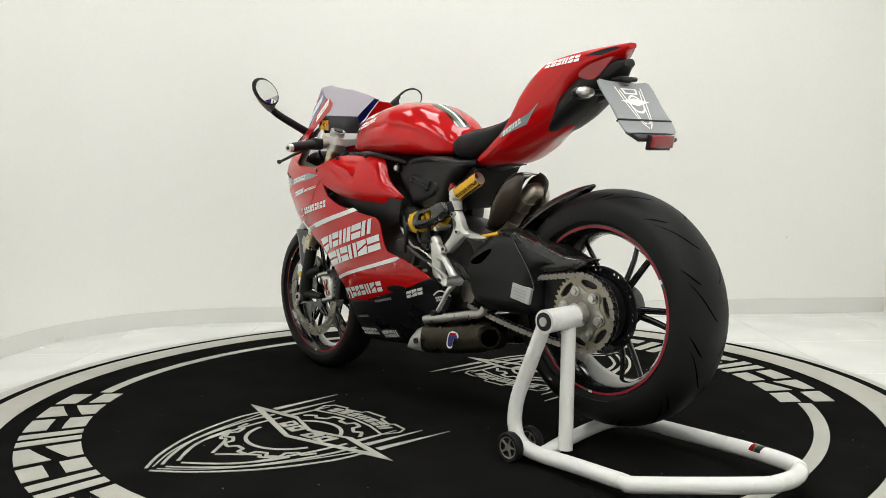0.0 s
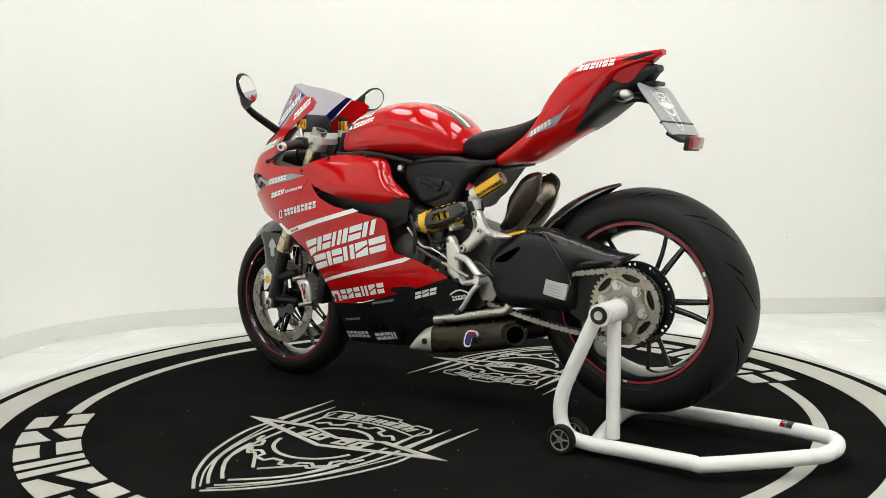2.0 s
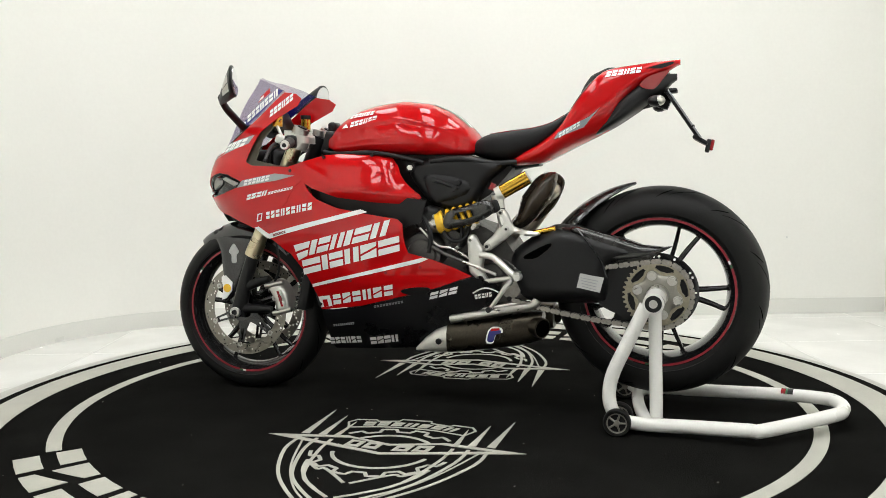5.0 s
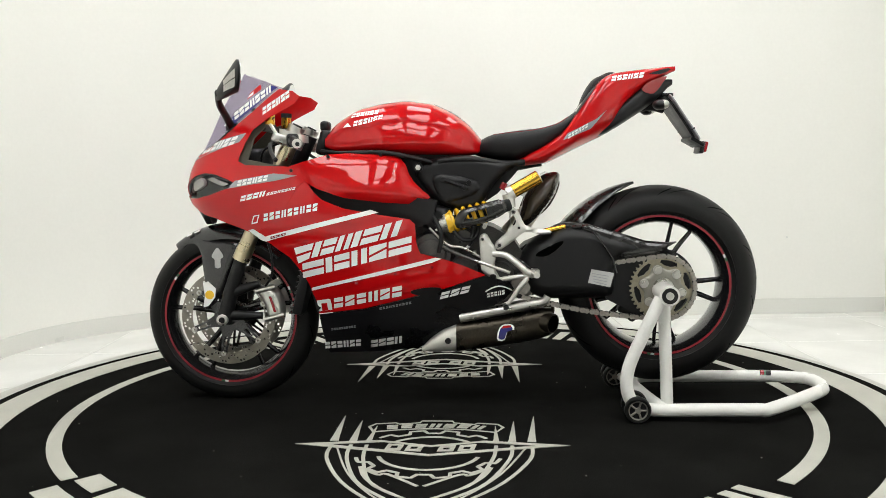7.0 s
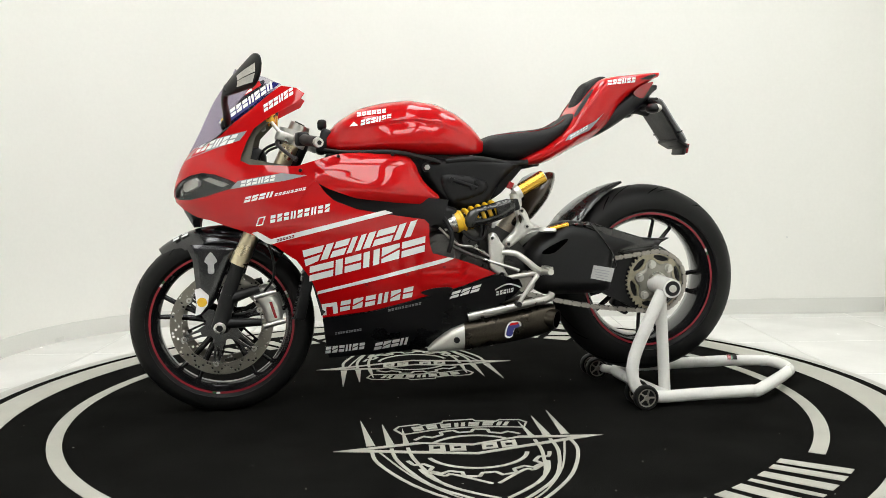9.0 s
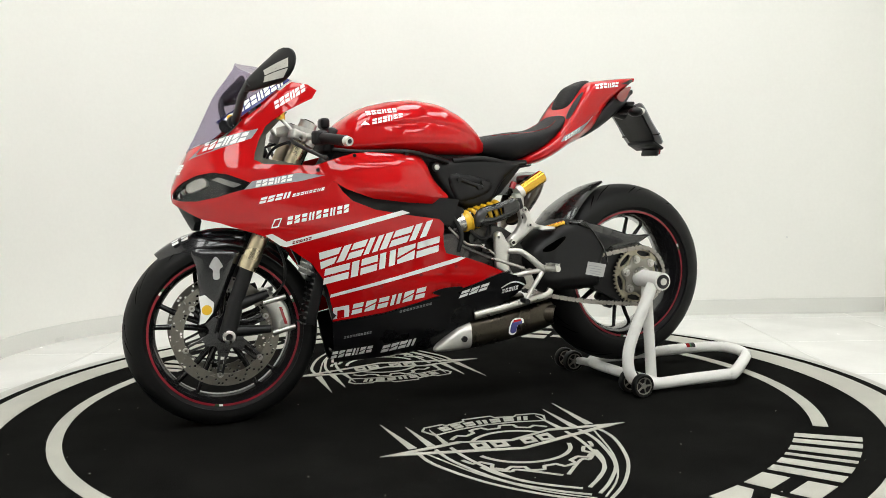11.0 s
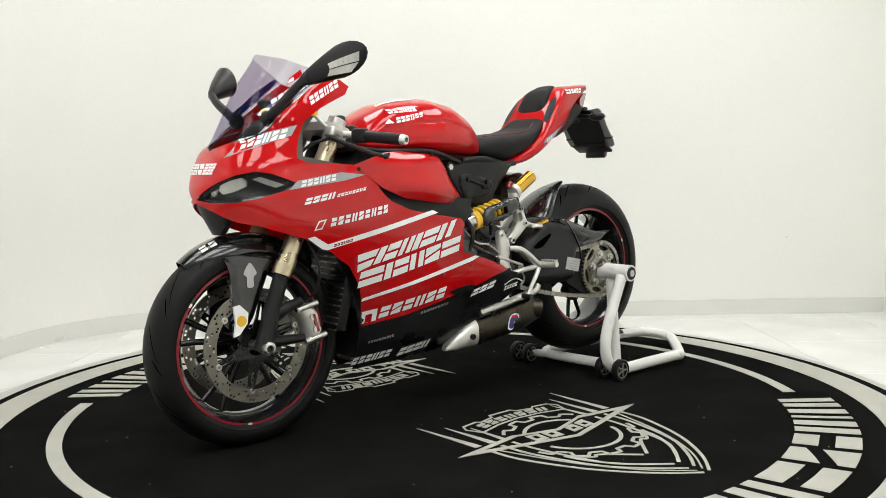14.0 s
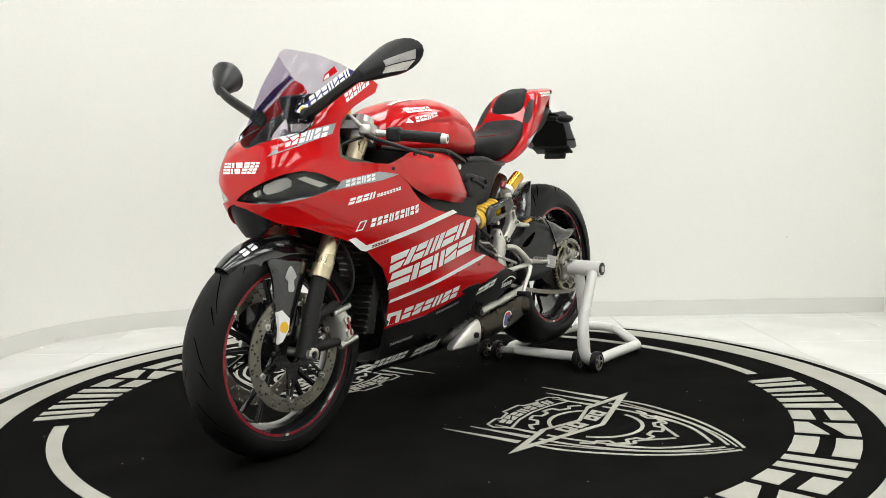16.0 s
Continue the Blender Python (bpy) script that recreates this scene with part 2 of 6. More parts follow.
# ---------------------------------------------------------------- the room
ZF = -0.035
LEFT_X, BACK_Y, RIGHT_X, FRONT_Y, TOP_Z = -2.0, 1.82, 2.5, -4.6, 3.1


def room_line(off=0.0):
    """Plan of the left wall, the rounded corner and the back wall, moved inwards by off."""
    r = 0.9
    pts = [(LEFT_X + off, FRONT_Y)]
    pts += [(LEFT_X + r + (r - off) * math.cos(a), BACK_Y - r + (r - off) * math.sin(a)) for a in (math.pi - math.pi / 2 * k / 24 for k in range(25))]
    return pts + [(RIGHT_X, BACK_Y - off)]


def strip(name, line0, line1, z0, z1, mat, parent=None):
    bm = bmesh.new()
    rings = [[Vector((*a, z0)), Vector((*b, z0)), Vector((*b, z1)), Vector((*a, z1))] for a, b in zip(line0, line1)]
    return part(name, loft(bm, rings), mat, parent)


def build_room():
    tagged(strip("wall_curved", room_line(), room_line(-0.12), ZF - 0.05, TOP_Z, M_WALL), "plain white painted wall with a rounded corner", "wall", kind="structure")
    tagged(strip("baseboard", room_line(0.012), room_line(0.0005), ZF, ZF + 0.085, M_BASE), "low pale skirting along the white wall", "baseboard", kind="structure")
    bm = block(bmesh.new(), (RIGHT_X + 0.06, (FRONT_Y + BACK_Y) / 2, (ZF + TOP_Z) / 2), (0.12, BACK_Y - FRONT_Y + 0.24, TOP_Z - ZF + 0.1), 0)
    tagged(part("wall_right", bm, M_WALL, smooth=0), "plain white painted side wall", "wall", kind="structure")
    bm = block(bmesh.new(), (RIGHT_X - 0.006, (FRONT_Y + BACK_Y) / 2 - 0.01, ZF + 0.0425), (0.012, BACK_Y - FRONT_Y - 0.02, 0.085), 0.003)
    tagged(part("baseboard", bm, M_BASE, smooth=0), "low pale skirting along the white side wall", "baseboard", kind="structure")
    # unseen front wall, added dark so the gloss paint reflects little white
    bm = block(bmesh.new(), ((LEFT_X + RIGHT_X) / 2, FRONT_Y - 0.06, (ZF + TOP_Z) / 2), (RIGHT_X - LEFT_X + 0.24, 0.12, TOP_Z - ZF + 0.1), 0)
    tagged(part("wall_front", bm, M_DARKWALL, smooth=0), "unseen wall behind the viewer, added dark to deepen the reflections", "wall", kind="structure")
    # unseen ceiling, added dark so only the panels show in the paint
    bm = block(bmesh.new(), ((LEFT_X + RIGHT_X) / 2, (FRONT_Y + BACK_Y) / 2, TOP_Z + 0.05), (RIGHT_X - LEFT_X + 0.3, BACK_Y - FRONT_Y + 0.3, 0.1), 0)
    tagged(part("ceiling", bm, M_CEIL, smooth=0), "unseen ceiling, added dark to keep the reflections crisp", "ceiling", kind="structure")
    bm = block(bmesh.new(), ((LEFT_X + RIGHT_X) / 2, (FRONT_Y + BACK_Y) / 2, ZF - 0.056), (RIGHT_X - LEFT_X + 0.3, BACK_Y - FRONT_Y + 0.3, 0.1), 0)
    floor = tagged(part("floor", bm, M_GROUT, smooth=0), "large white glossy floor tiles with thin joints", "floor", kind="structure")
    return floor


def tile_floor(floor):
    pitch, x_first, y_first = 0.645, -0.97 - 2 * 0.645, 1.03 - 9 * 0.645
    bm = block(bmesh.new(), (0, 0, 0), (pitch - 0.003, pitch - 0.003, 0.008), 0.0008, seg=1)
    first = part("tile", bm, M_TILE, floor, smooth=0)
    first.location = (x_first + pitch / 2, y_first + pitch / 2, ZF - 0.004)
    for i in range(8):
        for j in range(11):
            if i or j:
                o = new("tile", first.data)
                o.parent = floor
                o.location = (x_first + (i + 0.5) * pitch, y_first + (j + 0.5) * pitch, ZF - 0.004)


def ceiling_lights():
    light = empty("ceiling_light", 0, 0, TOP_Z)
    bm = bmesh.new()
    sx, sy = 0.62, 1.25
    sheet(bm, [[(-sx / 2, -sy / 2), (sx / 2, -sy / 2), (sx / 2, sy / 2), (-sx / 2, sy / 2)], [(-sx / 2 + 0.02, -sy / 2 + 0.02), (sx / 2 - 0.02, -sy / 2 + 0.02), (sx / 2 - 0.02, sy / 2 - 0.02), (-sx / 2 + 0.02, sy / 2 - 0.02)]],
          lambda x, y: Vector((x, y, -0.045)), lambda x, y: Vector((x, y, 0.0)))
    part("frame", bm, M_ALU, light, smooth=0)
    part("diffuser", block(bmesh.new(), (0, 0, -0.03), (sx - 0.042, sy - 0.042, 0.012), 0), M_LED, light, "glowing white diffuser", smooth=0)
    tagged(light, "flat white light panel with a slim metal frame on the ceiling", "ceiling light", group="ceiling light panels")
    # the unseen row at y -4.1 is added to brighten the bike's near side
    spots = [(x, y) for y in (-4.1, -2.7, -1.1, 0.75) for x in (-0.95, 0.25, 1.45)]
    light.location = (*spots[0], TOP_Z)
    for x, y in spots[1:]:
        copy_thing(light, pose(x, y, TOP_Z))


# ---------------------------------------------------------------- the turntable and its mat
def emblem_loops():
    """Shield emblem; x across, y towards the mat's edge is negative, the long spike lies on y = 0."""
    out = []
    spike = [(-0.396, 0.0), (-0.15, 0.038), (-0.13, 0.03), (0.0, -0.008), (0.13, 0.03), (0.15, 0.038), (0.396, 0.0), (0.0, -0.102)]
    inner = [(-0.30, -0.004), (-0.14, 0.022), (0.0, -0.022), (0.14, 0.022), (0.30, -0.004), (0.0, -0.086)]
    out += [spike, inner]
    for s in (-1, 1):  # bars that stand for the four characters on the spike
        for k in range(2):
            x0 = s * 0.075 - 0.055 + k * 0.058
            y0 = -0.052 + 0.0
            out.append([(x0, y0 - 0.012 + abs(x0) * 0.1), (x0 + 0.046, y0 - 0.012 + abs(x0 + 0.046) * 0.1), (x0 + 0.052, y0 + 0.034 + abs(x0 + 0.05) * 0.18), (x0 + 0.006, y0 + 0.034 + abs(x0) * 0.18)])
            out.append([(x0 + 0.014, y0 + 0.004 + abs(x0) * 0.1), (x0 + 0.034, y0 + 0.004 + abs(x0) * 0.1), (x0 + 0.037, y0 + 0.02 + abs(x0) * 0.18), (x0 + 0.017, y0 + 0.02 + abs(x0) * 0.18)])
    return out


def emblem_lines():
    lines = []
    # ring and gear, broken by the spike
    def arc(r, a0, a1, n=20):
        return [(r * math.cos(radians(a0 + (a1 - a0) * k / n)), -0.07 + r * math.sin(radians(a0 + (a1 - a0) * k / n))) for k in range(n + 1)]
    lines += [(arc(0.142, 42, 138), 0.012, None), (arc(0.142, 195, 345, 30), 0.012, None)]
    for a0, a1, teeth in ((38, 142, 3), (192, 348, 5)):
        gear, n = [], teeth * 2 + 1
        for k in range(n):
            r = 0.178 if k % 2 else 0.204
            u0, u1 = a0 + (a1 - a0) * k / n, a0 + (a1 - a0) * (k + 1) / n
            gear += arc(r, u0 + 1.5, u1 - 1.5, 4)
        lines.append((gear, 0.011, None))
    for s in (-1, 1):
        # three claws that sweep from the tips down to the shield's point
        for k, (x_top, y_top, x_mid, wide) in enumerate(((0.302, 0.29, 0.288, 0.026), (0.238, 0.235, 0.232, 0.024), (0.182, 0.18, 0.186, 0.018))):
            lines.append(([(s * x_mid, 0.03), (s * (x_mid + x_top) / 2, (0.03 + y_top) / 2), (s * x_top, y_top)], wide, 0.001))
            lines.append(([(s * x_mid, -0.005), (s * (x_mid - 0.008), -0.12), (s * (x_mid * 0.72), -0.30), (s * 0.36 * x_mid, -0.44 + 0.03 * k), (s * 0.012, -0.52 + 0.045 * k)], 0.011, 0.009))
        lines.append(([(s * 0.268, -0.03), (s * 0.2, -0.24), (s * 0.11, -0.40), (s * 0.012, -0.50)], 0.006, 0.005))
        lines.append(([(s * 0.175, -0.19), (s * 0.15, -0.27), (s * 0.09, -0.36), (s * 0.01, -0.43)], 0.010, 0.010))
        lines.append(([(s * 0.175, -0.19), (s * 0.12, -0.25), (s * 0.095, -0.245), (s * 0.008, -0.33)], 0.010, 0.010))
    # banner
    def ban(u, v):
        return (u * (0.185 + 0.03 * v), 0.155 + 0.075 * v - 0.35 * u * u * 0.1)
    edge = [ban(-1, 0), ban(-0.5, 0), ban(0, 0), ban(0.5, 0), ban(1, 0), ban(1, 0.7), ban(0.88, 1), ban(0.6, 0.95), ban(0.56, 0.75), ban(0.25, 0.85), ban(0.22, 1.1), ban(-0.22, 1.1), ban(-0.25, 0.85), ban(-0.56, 0.75), ban(-0.6, 0.95), ban(-0.88, 1), ban(-1, 0.7), ban(-1, 0.0)]
    lines.append((edge, 0.008, None))
    for lps in blocks(7, gap=0.25):
        for lp in lps:
            lines.append(([ban(-0.78 + 1.56 * x, 0.17 + 0.5 * y) for x, y in lp], None, None))
    return lines


def build_mat():
    base = part("turntable_platform", lathe_z([(0, -0.03), (1.603, -0.03), (1.615, -0.012), (1.615, 0.0), (0, 0.0)], 128), M_RIMWOOD)
    base.location = (-0.012, 0.012, ZF + 0.03 - 0.001)
    tagged(base, "low round grey platform under the black carpet", "platform")
    mat_ob = part("turntable_mat", lathe_z([(0, -0.008), (1.557, -0.008), (1.560, -0.004), (1.557, 0.0), (0, 0.0)], 128), M_CARPET)
    tagged(mat_ob, "round black carpet with off-white rings and emblems on the platform", "mat")
    up = lambda z: (lambda x, y: Vector((x, y, z)))
    ring = bmesh.new()
    sheet(ring, [circle(0, 0, 1.518, 160), circle(0, 0, 1.402, 160)], up(0.0015), up(-0.002))
    part("print_ring", ring, M_PRINT, mat_ob, "broad off-white ring", smooth=0)
    for side in (0, 180):
        a0, a1 = radians(139.2 + side), radians(222.4 + side)
        lp = [(1.240 * math.cos(a0 + (a1 - a0) * k / 40), 1.240 * math.sin(a0 + (a1 - a0) * k / 40)) for k in range(41)]
        lp += [(1.197 * math.cos(a1 + (a0 - a1) * k / 40), 1.197 * math.sin(a1 + (a0 - a1) * k / 40)) for k in range(41)]
        part("print_arc", sheet(bmesh.new(), [lp], up(0.0015), up(-0.002)), M_PRINT, mat_ob, smooth=0)
        # the curved row of bars between the arcs
        n, start, span = 14, radians(224.0 + side), radians(93.0)
        for lps in blocks(n, gap=0.22, slant=-0.12, slit=0.24, widths=(1, 1, 1, 0.95, 1.1, 0.9, 1, 1.3, 1, 0.9, 1, 0.35, 0.5, 0.85)):
            bm = bmesh.new()
            for lp in lps:
                pts = [((1.325 - 0.180 * v) * math.cos(start + span * u), (1.325 - 0.180 * v) * math.sin(start + span * u)) for u, v in dense(lp, 0.06)]
                sheet(bm, [pts], up(0.0015), up(-0.002))
            part("print_bar", bm, M_PRINT, mat_ob, smooth=0)
        # emblem
        flip = Matrix.Rotation(radians(side), 3, "Z")
        place = lambda z: (lambda x, y: flip @ Vector((x + 0.018, y - 0.518, z)))
        bm = bmesh.new()
        sheet(bm, emblem_loops(), place(0.0018), place(-0.002))
        for k, (pts, w, w1) in enumerate(emblem_lines()):
            lift = 0.0012 + 0.00005 * (k % 9)
            if w is None:
                sheet(bm, [pts], place(lift), place(-0.002))
            else:
                sheet(bm, [stroke(pts, w, w1, per=4 if len(pts) in (3, 4, 5) else 1)], place(lift), place(-0.002))
        part("print_emblem", bm, M_PRINT, mat_ob, "off-white line emblem of a winged shield and gear", smooth=0)
    rnd = random.Random(11)
    bm = bmesh.new()
    for k in range(70):
        a, r, q = 2 * math.pi * rnd.random(), 1.36 * math.sqrt(rnd.random()), 0.0012 + 0.0016 * rnd.random()
        c = Vector((r * math.cos(a), r * math.sin(a), 0.0022))
        vs = [bm.verts.new(c + Vector((q * math.cos(t) * (0.5 + rnd.random()), q * math.sin(t) * (0.5 + rnd.random()), 0.0008 * rnd.random()))) for t in (0, 1.6, 3.1, 4.7)]
        bm.faces.new(vs)
    tagged(part("lint", bm, M_PRINT, mat_ob, smooth=0), kind="stuff")
    return mat_ob


def wall_marks():
    """Two small nails in the back wall."""
    for x, z in ((-0.865, 0.238), (1.943, 0.392)):
        bm = tube(bmesh.new(), [(x, BACK_Y + 0.004, z), (x, BACK_Y - 0.012, z + 0.001)], (0.0028, 0.0035), 8, 1)
        tagged(part("nail", bm, M_ALU), "small dull metal nail in the white wall", "nail")


def lathe_z(profile, seg=96):
    bm = bmesh.new()
    rings = [[Vector((r * math.cos(a), r * math.sin(a), z)) for a in (2 * math.pi * k / seg for k in range(seg))] for r, z in profile if r > 0]
    return loft(bm, rings)


# ---------------------------------------------------------------- the paddock stand
def build_stand():
    st = empty("paddock_stand", 0.7, -0.05, 0.0)
    o = Vector((0.7, -0.05, 0.0))

    def P(*pts):
        return [Vector(p) - o for p in pts]
    bm = tube(bmesh.new(), P((0.716, -0.235, 0.380), (0.664, -0.236, 0.27), (0.618, -0.240, 0.165), (0.612, -0.246, 0.09), (0.64, -0.252, 0.045), (0.70, -0.258, 0.032), (0.85, -0.268, 0.036), (1.00, -0.280, 0.040), (1.045, -0.272, 0.041), (1.240, -0.105, 0.050), (1.276, -0.050, 0.052), (1.282, 0.015, 0.054), (1.250, 0.075, 0.055), (1.13, 0.108, 0.053), (1.0, 0.128, 0.048), (0.81, 0.155, 0.040)), 0.0205, 14, 5)
    part("base_tube", bm, M_STANDW, st)
    part("cross_tube", tube(bmesh.new(), P((0.725, -0.262, 0.034), (0.690, -0.10, 0.038), (0.672, 0.06, 0.040), (0.690, 0.125, 0.040), (0.740, 0.150, 0.040), (0.815, 0.155, 0.040)), 0.0190, 14, 5), M_STANDW, st)
    part("wheel_arm", rod(bmesh.new(), *P((0.675, 0.09, 0.040), (0.625, 0.185, 0.041)), 0.0150), M_STANDW, st)
    part("upright", rod(bmesh.new(), *P((0.737, -0.165, 0.385), (0.745, -0.190, 0.036)), 0.0195), M_STANDW, st)
    part("axle_tube", rod(bmesh.new(), *P((0.738, -0.125, 0.390), (0.738, -0.263, 0.390)), 0.031, seg=24), M_STANDW, st)
    part("end_cap", rod(bmesh.new(), *P((0.738, -0.260, 0.390), (0.738, -0.2655, 0.390)), 0.0245, seg=24), M_BLACKM, st, "black end cap")
    part("end_bolt", rod(bmesh.new(), *P((0.738, -0.26, 0.390), (0.738, -0.269, 0.390)), 0.0125, seg=12), M_STEEL, st, "bright steel bolt")
    part("axle_pin", rod(bmesh.new(), *P((0.738, -0.128, 0.390), (0.738, -0.08, 0.390)), 0.022, seg=20), M_STEEL, st, "steel pin in the hub")
    part("wheel_shaft", rod(bmesh.new(), *P((0.638, -0.30, 0.041), (0.638, -0.2, 0.041)), 0.008), M_STEEL, st)
    part("wheel_shaft", rod(bmesh.new(), *P((0.622, 0.14, 0.041), (0.622, 0.225, 0.041)), 0.008), M_STEEL, st)
    ax = Vector((0.966, -0.258, 0.020)).normalized()
    side = ax.cross(Vector((0, 0, 1))).normalized()
    for m, u0, u1, word in ((M_DARKRED, 0.0, 0.014, "dark red half of a small label"), (M_GREEN, 0.014, 0.020, ""), (M_BLACKM, 0.020, 0.036, "black half of a small label")):
        mid = Vector((1.120, 0.1100, 0.0531)) - o
        rings = [[mid + ax * u + (side * math.cos(a) + side.cross(ax) * math.sin(a)) * r for a, r in [(radians(20 + 14 * k), 0.0212) for k in range(9)] + [(radians(20 + 14 * k), 0.0196) for k in range(8, -1, -1)]] for u in (u0, u1)]
        part("label_patch", loft(bmesh.new(), rings), m, st, word)
    for x, y in ((0.638, -0.290), (0.638, -0.212), (0.622, 0.150), (0.622, 0.216)):
        c = Vector((x, y, 0.041)) - o
        w = part("wheel", lathe(bmesh.new(), [(0.026, -0.010), (0.037, -0.0125), (0.0405, -0.008), (0.0405, 0.008), (0.037, 0.0125), (0.026, 0.010)], c, 32), M_RUBBER, st, "small black rubber wheel")
        bm = bmesh.new()
        for s in (-1, 1):
            rod(bm, c + Vector((0, s * 0.002, 0)), c + Vector((0, s * 0.0125, 0)), 0.009, seg=12)
            lathe(bm, [(0.0262, s * 0.006), (0.0300, s * 0.006), (0.0300, s * 0.0115), (0.0262, s * 0.0105)], c, 28)
            for k in range(5):
                a = 2 * math.pi * k / 5
                rod(bm, c + Vector((0.007 * math.cos(a), s * 0.008, 0.007 * math.sin(a))), c + Vector((0.027 * math.cos(a), s * 0.008, 0.027 * math.sin(a))), 0.0032, seg=6)
        part("hub", bm, M_CARRIER, w, "grey star-spoked hub")
        part("hub_core", rod(bmesh.new(), c + Vector((0, -0.005, 0)), c + Vector((0, 0.005, 0)), 0.0265, seg=24), M_BLACKM, w)
    return tagged(st, "white tubular single-sided paddock stand with small black wheels", "paddock stand")


# ---------------------------------------------------------------- the motorcycle: nose points to -x, its left side to -y
SKIN_W = ((0.13, 0.03), (0.18, 0.075), (0.24, 0.125), (0.36, 0.165), (0.41, 0.19), (0.5, 0.203), (0.63, 0.228), (0.7, 0.23), (0.78, 0.215), (0.83, 0.2), (0.87, 0.18), (0.95, 0.165), (1.06, 0.155), (1.12, 0.15))
SKIN_X = ((0.13, -0.52), (0.18, -0.535), (0.36, -0.59), (0.44, -0.654), (0.54, -0.77), (0.6, -0.804), (0.65, -0.832), (0.72, -0.866), (0.8, -0.833), (0.86, -0.80), (0.89, -0.782), (1.03, -0.715), (1.12, -0.643))
SKIN_L = 0.5


def soft_interp(z, table, reach=0.03):
    zs, vs = [a for a, _ in table], [b for _, b in table]
    return float(np.mean([np.interp(z + reach * k / 4, zs, vs) for k in range(-4, 5)]))


def bluntness(a, z):
    """How full the plan is round the nose: full shoulders beside the screen, pointed at its edge and at the chin."""
    full = soft_interp(z, ((0.68, 1.08), (0.72, 0.95), (0.76, 0.72), (0.80, 0.56), (0.90, 0.50), (0.95, 0.66), (1.0, 0.88)), 0.02)
    rim = float(np.interp(a, (0.0, 0.45, 0.6, 0.76, 0.9), (0.848, 0.888, 0.938, 0.995, 1.06)))
    t = max(0.0, min(1.0, (rim - z) / 0.022))
    t = t * t * (3 - 2 * t)
    return 0.92 + (full - 0.92) * t


def skin(phi, z, off=0.0):
    """A point of the fairing's outer form: phi runs from the nose's middle (0) to the sides, left negative."""
    a, s = abs(phi), (-1 if phi < 0 else 1)
    w, x0 = soft_interp(z, SKIN_W) + off, soft_interp(z, SKIN_X) - off
    if a < math.pi / 2:
        return Vector((x0 + (SKIN_L + off) * (1 - math.cos(a)), s * w * math.sin(a) ** bluntness(a, z), z))
    return Vector((x0 + off + SKIN_L * (1 + a - math.pi / 2), s * w, z))


def phi_of(x, z, s=-1):
    u = (x - soft_interp(z, SKIN_X)) / SKIN_L
    return s * (math.acos(max(-1.0, 1 - max(u, 0.0))) if u < 1 else math.pi / 2 + u - 1)


def to_phi(lp, s=-1):
    return [(phi_of(x, z, s), z) for x, z in lp]


def skin_panel(name, loops, mat, parent, off=0.0, thick=0.004, step=0.03, dent=None, label=""):
    """A shell on the fairing's form inside loops of (phi, height)."""
    def out(p, z):
        v = skin(p, z, off)
        if dent:
            v.y += dent(v)
        return v

    def back(p, z):
        v = skin(p, z, off - thick)
        if dent:
            v.y += dent(v)
        return v
    return part(name, sheet(bmesh.new(), loops, out, back, step), mat, parent, label, smooth=40)


def side_sign(bm, s):
    """Mirrors a bmesh built for the left side (s = -1) to the right."""
    if s > 0:
        bmesh.ops.scale(bm, vec=(1, -1, 1), verts=bm.verts)
        bmesh.ops.reverse_faces(bm, faces=bm.faces)
    return bm


def edge_distance(p, lp):
    best = 9.0
    q = Vector(p)
    for i in range(len(lp)):
        a, b = Vector(lp[i]), Vector(lp[(i + 1) % len(lp)])
        t = max(0.0, min(1.0, (q - a).dot(b - a) / max((b - a).length_squared, 1e-9)))
        best = min(best, (q - a.lerp(b, t)).length)
    return best


def pillow(loops, y_mid, y_edge, y_back, soft=0.02, step=0.012):
    """A cushion-like cover in the side plane: flat in its middle, rounded towards its outline."""
    def front(x, z):
        d = min(1.0, edge_distance((x, z), loops[0]) / soft)
        return Vector((x, y_edge + (y_mid - y_edge) * (1 - (1 - d) ** 2), z))
    return sheet(bmesh.new(), loops, front, lambda x, z: Vector((x, y_back, z)), min(step, 0.010))


def body_ring(x, z0, z1, hw, n=28, p=2.6, low=1.0):
    """A rounded section; low above 1 makes its lower half fuller."""
    out, c, h = [], (z0 + z1) / 2, (z1 - z0) / 2
    for k in range(n):
        a = 2 * math.pi * k / n
        ca, sa = math.cos(a), math.sin(a)
        q = p if sa >= 0 else p * low
        out.append(Vector((x, hw * math.copysign(abs(ca) ** (2 / q), ca), c + h * math.copysign(abs(sa) ** (2 / q), sa))))
    return out


def body_at(x, table):
    xs = [r[0] for r in table]
    return [float(np.mean([np.interp(x + 0.018 * k / 3, xs, [r[i] for r in table]) for k in range(-3, 4)])) for i in (1, 2, 3)]


def body_loft(table, n=28, p=2.6, steps=40, low=1.0):
    x0, x1 = table[0][0], table[-1][0]
    rings = []
    for k in range(steps + 1):
        x = x0 + (x1 - x0) * (0.5 - 0.5 * math.cos(math.pi * k / steps))
        rings.append(body_ring(x, *body_at(x, table), n, p, low))
    return loft(bmesh.new(), rings)


def body_side(x, z, table, p=2.6, off=0.0, s=-1, low=1.0):
    """The side surface of a lofted body at (x, z)."""
    z0, z1, hw = body_at(x, table)
    v = (z - (z0 + z1) / 2) / ((z1 - z0) / 2)
    p = p if v > 0 else p * low
    v = min(0.985, abs(v))
    return Vector((x, s * (hw * (1 - v ** p) ** (1 / p) + off), z))


def body_top(x, y, table, p):
    z0, z1, hw = body_at(x, table)
    v = min(0.999, abs(y / hw))
    return (z0 + z1) / 2 + (z1 - z0) / 2 * (1 - v ** p) ** (1 / p)


